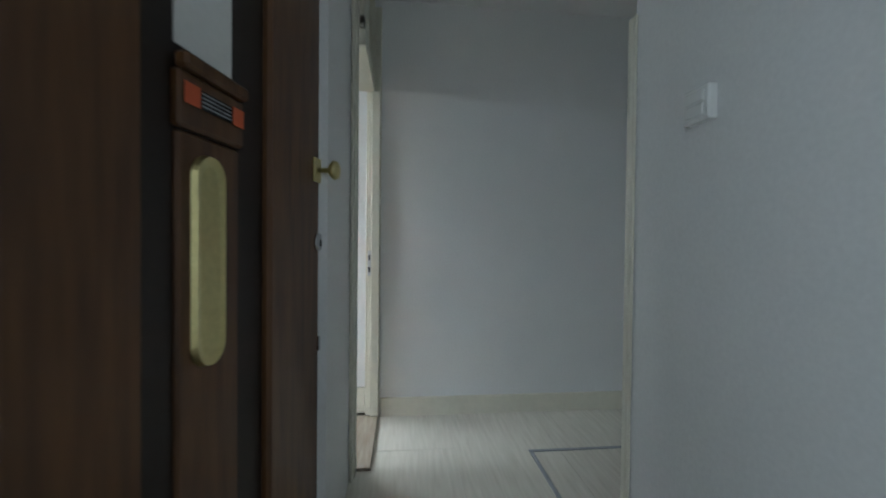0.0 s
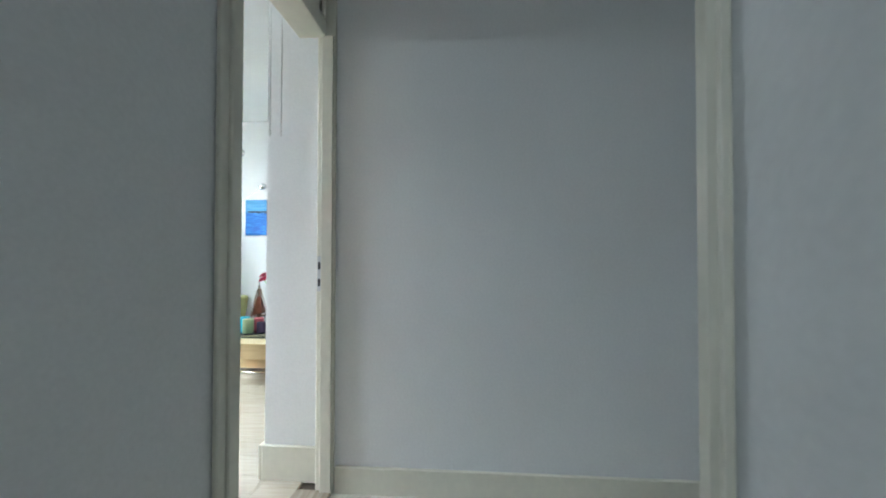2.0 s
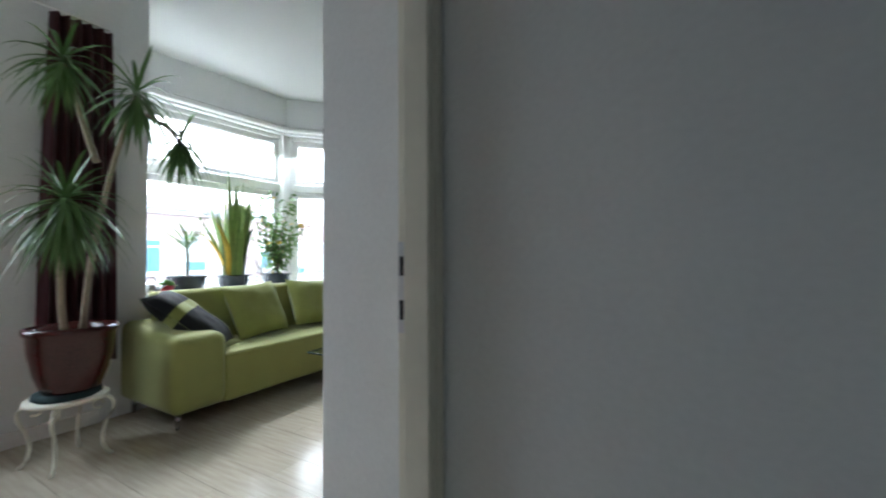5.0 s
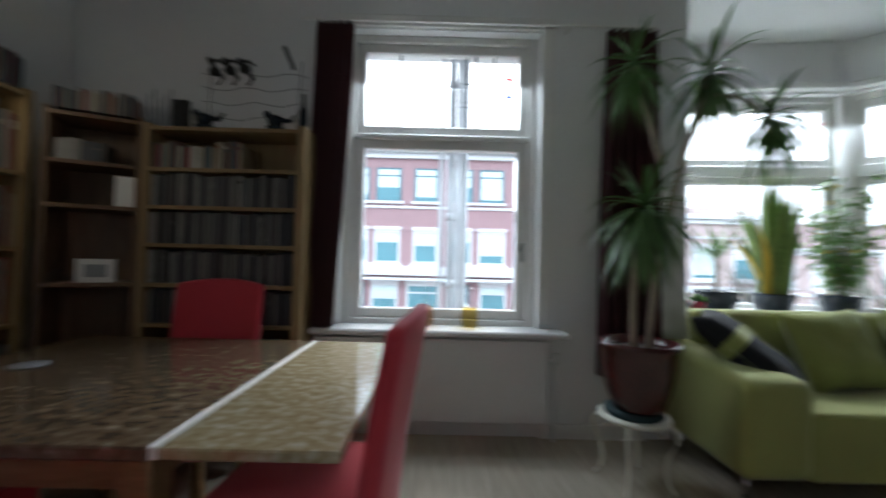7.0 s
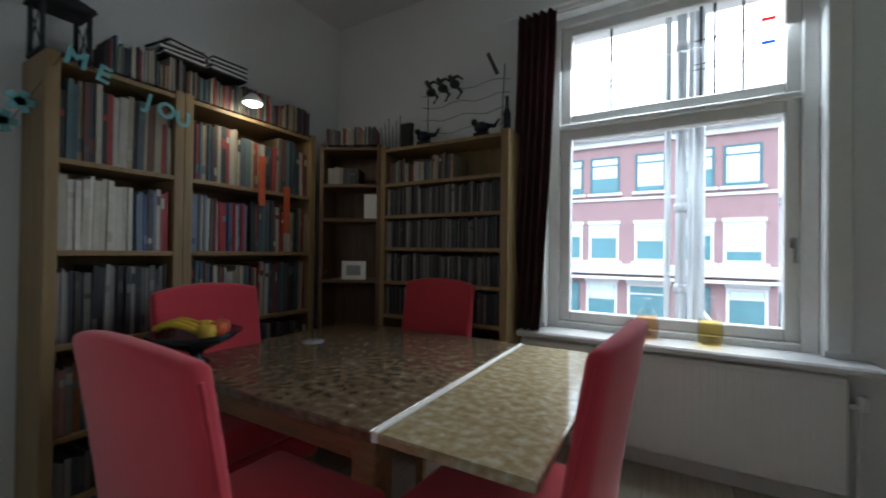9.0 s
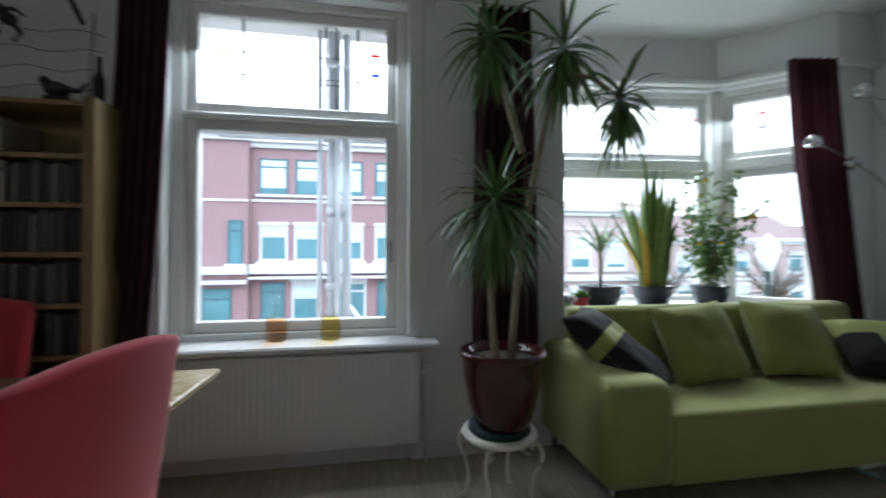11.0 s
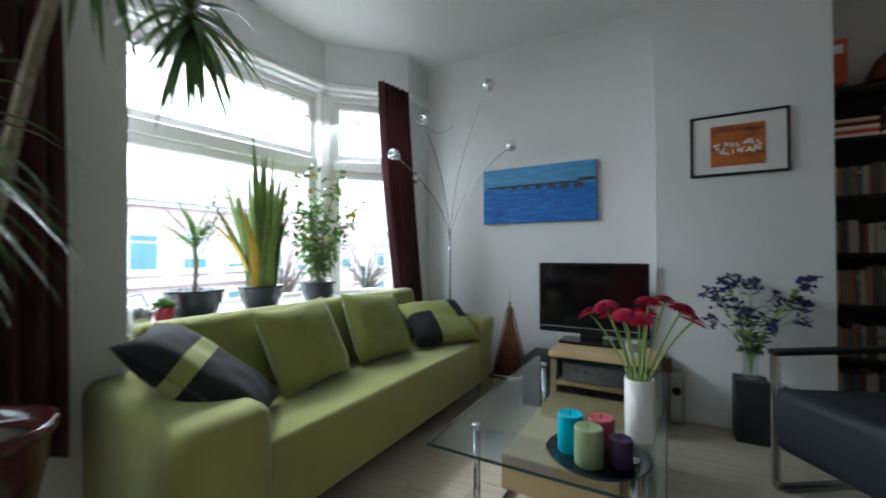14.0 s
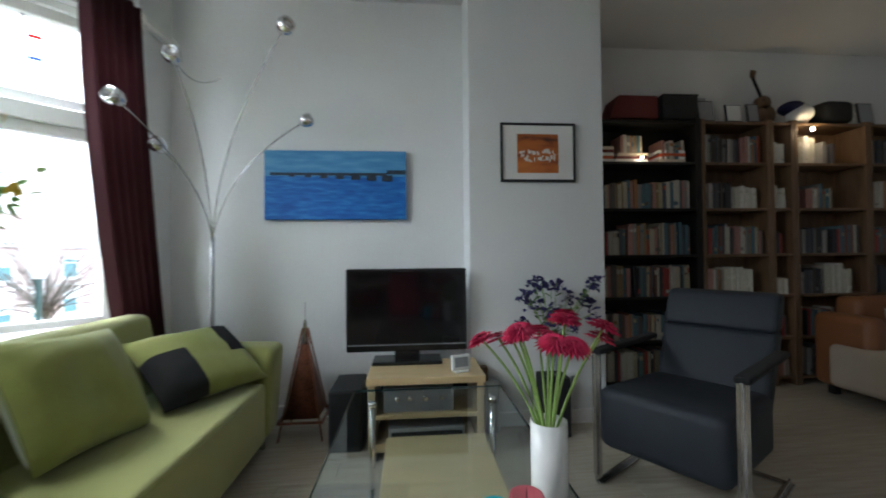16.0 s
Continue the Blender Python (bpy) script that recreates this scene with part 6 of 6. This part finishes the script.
# beige sofa at the rear
s = thing("rear_sofa", (5.62, -.85, 0), "beige leather sofa with tan arms at the rear", "sofa")
t = soft_block(-.30, .30, -.6, .66, .10, .43, .0, .05)
part("seat", merge(bm_new(), t), BEIGE, s)
part("armrest", merge(bm_new(), soft_block(.02, .45, .46, .62, .08, .66, .0, .06)), TAN, s, "tan leather arm")
part("backrest", merge(bm_new(), soft_block(.25, .45, -.6, .42, .10, .78, 0, .05)), TAN, s)
for x, y in ((-.24, .44), (.38, .50), (-.24, -.52), (.38, -.52)):
    part("foot", box(x - .03, x + .03, y - .03, y + .03, 0, .10, .004), BLACKWOOD, s)
cushion("cushion", (5.66, -.62, .56), (.36, .34, .12), pose(0, 0, 0, 70, 0, -90), "white cushion on the beige sofa", [PAPER], "rear cushions")

# small wall socket and cable
d = thing("wall_socket", (5.698, 1.95, .30), "white wall socket low on the chimney breast", "socket")
part("plate", box(-.012, 0, -.04, .04, -.04, .04, .003), WHITE, d)
part("socket_well", lathe(bm_new(), [(.02, 0), (.018, .003)], 16, m=pose(-.0125, 0, 0, 0, -90, 0)), GREYPLASTIC, d)

# ---- outside ----
structure("ground", boxes([(-200, 200, 5.5, 400, -3.3, -3.2)]), PAVER, "street ground reaching the horizon", "ground")
structure("road", box(-150, 150, 9.5, 17.0, -3.2, -3.18, 0), ASPHALT, "grey asphalt street", "road")


def facade(x0, x1, y, z1, label, openings, bands, brick, roof=0.0):
    """A house front at y; openings: (x0, x1, z0, z1, kind, blind), bands: (z0, z1, proud)."""
    e = thing("brick_house", ((x0 + x1) / 2, y, -3.2), label, "house", "brick houses")
    cx, w, g = (x0 + x1) / 2, (x1 - x0) / 2, 3.2
    part("wall", box(-w, w, 0, 8, 0, z1 + g, 0), brick, e)
    part("cornice", boxes([(-w - .1, w + .1, -.30, .0, z1 + g - .12, z1 + g + .10), (-w - .05, w + .05, -.15, .0, z1 + g - .34, z1 + g - .12)], .02), STONEBAND, e)
    for za, zb, proud in bands:
        part("band", box(-w, w, -proud, .0, za + g, zb + g, .01), STONEBAND, e)
    if roof:
        t = bmesh.new()
        add_box(t, -w, w, .0, 8, z1 + g + .1, z1 + g + roof)
        for v_ in t.verts:
            if v_.co.z > z1 + g + .2:
                v_.co.y += 3.2 if v_.co.y < 2 else -3.2
        part("roof", merge(bm_new(), t), ROOFT, e)
    for a, b, za, zb, kd, blind in openings:
        a, b, za, zb = a - cx, b - cx, za + g, zb + g
        f = .11 if kd == "white" else .07
        mt = STONEBAND if kd == "white" else TEALFRAME
        wn_ = part("window", boxes([(a, a + f, -.05, .08, za, zb), (b - f, b, -.05, .08, za, zb), (a + f, b - f, -.05, .08, zb - f, zb), (a + f, b - f, -.05, .08, za, za + f), (a + f, b - f, -.035, .0, za + (zb - za) * .74, za + (zb - za) * .74 + .07)]), mt, e)
        part("sill", box(a - .12, b + .12, -.14, .0, za - .13, za - .003, .01), STONEBAND, wn_)
        if kd == "white":
            part("head", box(a - .05, b + .05, -.09, .0, zb + .003, zb + .16, .01), STONEBAND, wn_)
        part("pane", box(a + f, b - f, -.02, -.005, za + f, zb - f, 0), FARGLASS, wn_)
        if blind:
            part("blind", box(a + f + .02, b - f - .02, -.032, -.024, za + f + (zb - za - 2 * f) * (1 - blind), zb - f - .01, 0), BLIND, wn_)
    return e


def even(x0, n, step, wide, rows_):
    """Alike windows in rows: (z0, z1, kind)."""
    return [(x0 + i * step, x0 + i * step + wide, za, zb, kd, (0, .35, .7, .2, .9)[(i * 2 + k) % 5]) for k, (za, zb, kd) in enumerate(rows_) for i in range(n)]


TEALFRAME = mat("dark_teal_frame", (0.06, 0.14, 0.17), 0.5, vary=0.1)
up, mid = (3.85, 5.45), (.85, 2.45)
front = [(a, b, *up, "teal", bl) for a, b, bl in ((-3.0, -1.78, .85), (-1.45, -.25, .6), (.38, 1.52, .9), (2.10, 3.20, .55), (3.5, 4.7, .95))]
front += [(a, b, *mid, "white", bl) for a, b, bl in ((-2.98, -1.78, .3), (-1.5, -.25, .35), (.36, 1.56, .45), (2.08, 3.2, .3), (3.5, 4.8, .75))]
front += [(a, b, -1.9, -.1, kd, bl) for a, b, kd, bl in ((-2.9, -1.9, "teal", 0), (-1.6, -.3, "white", .4), (.1, 1.7, "white", 0), (2.2, 3.1, "teal", 0), (3.6, 4.9, "white", .2))]
facade(-3.34, 5.18, 21, 6.25, "red brick house with teal upper windows and white lower ones", front, ((3.50, 3.62, .06), (.30, .72, .35), (.06, .18, .45)), BRICKRED, 1.2)
blank = [(-4.15, -3.55, .75, 2.65, "teal", 0), (-6.9, -5.35, 3.7, 5.4, "white", .5), (-6.9, -5.35, .7, 2.4, "white", .3), (-9.3, -7.7, 3.7, 5.4, "white", .8), (-9.3, -7.7, .7, 2.4, "white", .2), (-5.2, -4.0, -2.2, -.3, "teal", 0), (-8.6, -6.2, -2.2, -.3, "teal", .3)]
facade(-13.5, -3.36, 20.6, 6.45, "red brick house with a blank gable stretch and narrow window", blank, ((3.45, 3.55, .05), (.30, .62, .3), (-.12, .04, .35)), BRICKRED)
facade(-34, -13.6, 21, 6.2, "red brick terrace house across the street", even(-33, 10, 2, 1.25, ((*up, "teal"), (*mid, "white"))), ((3.5, 3.62, .06), (.3, .6, .3)), BRICKRED, 1.5)
facade(5.2, 8.8, 22.5, 3.55, "low pale rendered house between two brick ones", [(6.9, 8.2, -2.4, -.2, "teal", .4), (5.5, 6.4, -3.1, -.3, "teal", 0)], ((.45, .85, .2),), PALEWALL)
facade(9.0, 17.5, 21.0, 3.45, "low pale brick house with a shallow tiled roof", even(9.8, 4, 2.0, 1.2, ((.4, 2.0, "white"), (-2.4, -.6, "white"))), ((2.4, 2.5, .05), (-.2, .1, .2)), BRICKHAZE, .9)
facade(19.5, 34, 26.5, 2.2, "distant pale terrace along the street", even(20.2, 6, 2.3, 1.3, ((-.2, 1.2, "white"), (-2.6, -1.0, "white"))), ((-.7, -.5, .1),), BRICKHAZE, 2.0)
facade(36, 60, 30, 1.6, "far brick terrace at the street's end", even(37, 9, 2.5, 1.4, ((-.6, .8, "white"), (-2.8, -1.3, "white"))), ((-.9, -.8, .1),), BRICKHAZE, 2.2)

# scaffolding before the window
sc = thing("scaffolding", (1.80, 5.6, -3.2), "galvanised scaffold poles standing outside the window", "scaffolding")
for dx, dy, rr in ((-.09, 0, .022), (.0, .05, .038), (.06, -.04, .020), (.12, .08, .038)):
    part("pole", tube(bm_new(), [(dx, dy, 0), (dx, dy, 8.5)], rr, 12), GALV, sc)
for k in range(9):
    z = 2.2 + k * .62
    part("coupler", lathe(bm_new(), [(.04, 0), (.05, .01), (.05, .06), (.04, .07)], 10, at=(.0, .05, z)), GALV, sc)
    part("rung", tube(bm_new(), [(.0, .05, z + .03), (.12, .08, z + .03)], .016, 8), GALV, sc)
part("ledger", tube(bm_new(), [(-.9, .14, 5.35), (.9, .14, 5.35)], .02, 8), GALV, sc)
part("brace", tube(bm_new(), [(.1, .14, 3.95), (.62, .14, 3.25)], .035, 8), GALV, sc)

# street lamp and parked cars
sl = thing("street_lamp", (10.6, 9.6, -3.2), "dark green street lamp with a white lantern", "street lamp")
part("post", lathe(bm_new(), [(.12, 0), (.10, .6), (.05, .7), (.04, 3.9), (.07, 4.0)], 14), mat("dark_green_paint", (.02, .05, .045), .5), sl)
part("lantern", lathe(bm_new(), [(.10, 4.0), (.22, 4.45), (.20, 4.5)], 8), WHITE, sl)
part("cap", lathe(bm_new(), [(.25, 4.5), (.12, 4.68), (.03, 4.8)], 8), WHITE, sl)


def car(x, y, mt, label):
    e = thing("parked_car", (x, y, -3.18), label, "car", "parked cars")
    t = bmesh.new()
    add_box(t, -2.0, 2.0, -.82, .82, .3, .85)
    bmesh.ops.bevel(t, geom=t.edges[:], offset=.14, segments=3, affect='EDGES', profile=.5)
    part("body", merge(bm_new(), t), mt, e)
    t = bmesh.new()
    add_box(t, -1.5, 1.0, -.72, .72, .82, 1.42)
    for v_ in t.verts:
        if v_.co.z > 1.2:
            v_.co.x *= .72
            v_.co.y *= .86
    bmesh.ops.bevel(t, geom=t.edges[:], offset=.06, segments=2, affect='EDGES', profile=.5)
    part("cabin", merge(bm_new(), t), FARGLASS, e)
    part("roof", box(-1.0, .66, -.6, .6, 1.405, 1.44, .02), mt, e)
    for wx in (-1.25, 1.25):
        for wy in (-.76, .76):
            w = part("wheel", lathe(bm_new(), [(.31, -.09), (.31, .09)], 20, m=pose(wx, wy, .31, 90, 0, 0)), TYRE, e)
            part("rim", lathe(bm_new(), [(.19, -.1), (.19, .1)], 16, m=pose(wx, wy, .31, 90, 0, 0)), STEEL, w)


car(3.5, 15.6, CARRED, "red hatchback parked across the street")
car(9.2, 15.8, CARGREY, "grey car parked along the street")
car(15.0, 16.0, CARGREY, "grey car parked farther along the street")
car(20.5, 16.0, CARRED, "red car parked farther along the street")
car(-2.2, 15.7, CARGREY, "grey car parked before the brick house")

# bare tree down the street
for tx, ty, sd in ((20, 17.5, 1), (27, 19, 2), (15.5, 19.0, 5)):
    e = thing("street_tree", (tx, ty, -3.2), "bare street tree with a fine twig crown", "tree", "street trees")
    r_ = random.Random(sd)
    part("trunk", tube(bm_new(), [(0, 0, 0), (.1, 0, 1.4), (0, 0, 2.6)], .16, 9, .10), FARTREE, e)
    bm = bm_new()
    for i in range(70):
        a_ = i * 2.4
        rr = r_.uniform(.5, 2.2)
        b0 = Vector((0, 0, r_.uniform(1.8, 2.6)))
        tp = Vector((rr * math.cos(a_), rr * math.sin(a_), r_.uniform(2.4, 5.2)))
        tube(bm, curve_pts(b0, (b0 + tp) / 2 + Vector((0, 0, .4)), tp, 4), .03, 4, .008)
        for k in range(2):
            q = b0.lerp(tp, r_.uniform(.5, .95))
            tube(bm, [q, q + Vector((r_.uniform(-.6, .6), r_.uniform(-.6, .6), r_.uniform(0, .6)))], .012, 3, .005)
    part("crown", bm, FARTREE, e)

# ---- floor boards, one by one ----
def boards(x0, x1, y0, y1, material, wd, ln, lengthwise_y, avoid=None):
    cache = {}
    r_ = random.Random(9)
    n = 0
    if lengthwise_y:
        rows = int(math.ceil((x1 - x0) / wd))
    else:
        rows = int(math.ceil((y1 - y0) / wd))
    for i in range(rows):
        a0 = (x0 if lengthwise_y else y0) + i * wd
        a1 = min(a0 + wd, x1 if lengthwise_y else y1)
        lo, hi = (y0, y1) if lengthwise_y else (x0, x1)
        c_ = lo - r_.uniform(0, ln * .8)
        while c_ < hi:
            b0, b1 = max(c_, lo), min(c_ + ln, hi)
            c_ += ln
            if b1 - b0 < .04:
                continue
            key = (round(a1 - a0, 3), round(b1 - b0, 3))
            if key not in cache:
                g_ = .0007
                u, v_ = key
                q = box(g_, u - g_, g_, v_ - g_, -.014, 0, .0007) if lengthwise_y else box(g_, v_ - g_, g_, u - g_, -.014, 0, .0007)
                cache[key] = mesh_of("plank", q, material)
            o = new("plank", cache[key])
            o.parent = floor_ob
            o.location = (a0, b0, 0) if lengthwise_y else (b0, a0, 0)


boards(2.62, 6.5, -1.8, 1.95, PLANK, .195, 1.9, True)
boards(-.72, 6.2, 1.95, 4.9, PLANK, .195, 1.9, True)
boards(-1.1, 2.50, -.7, 1.74, HALLPLANK, .60, 2.4, False)
boards(-.72, 2.62, 1.74, 1.95, PLANK, .195, 1.9, False)
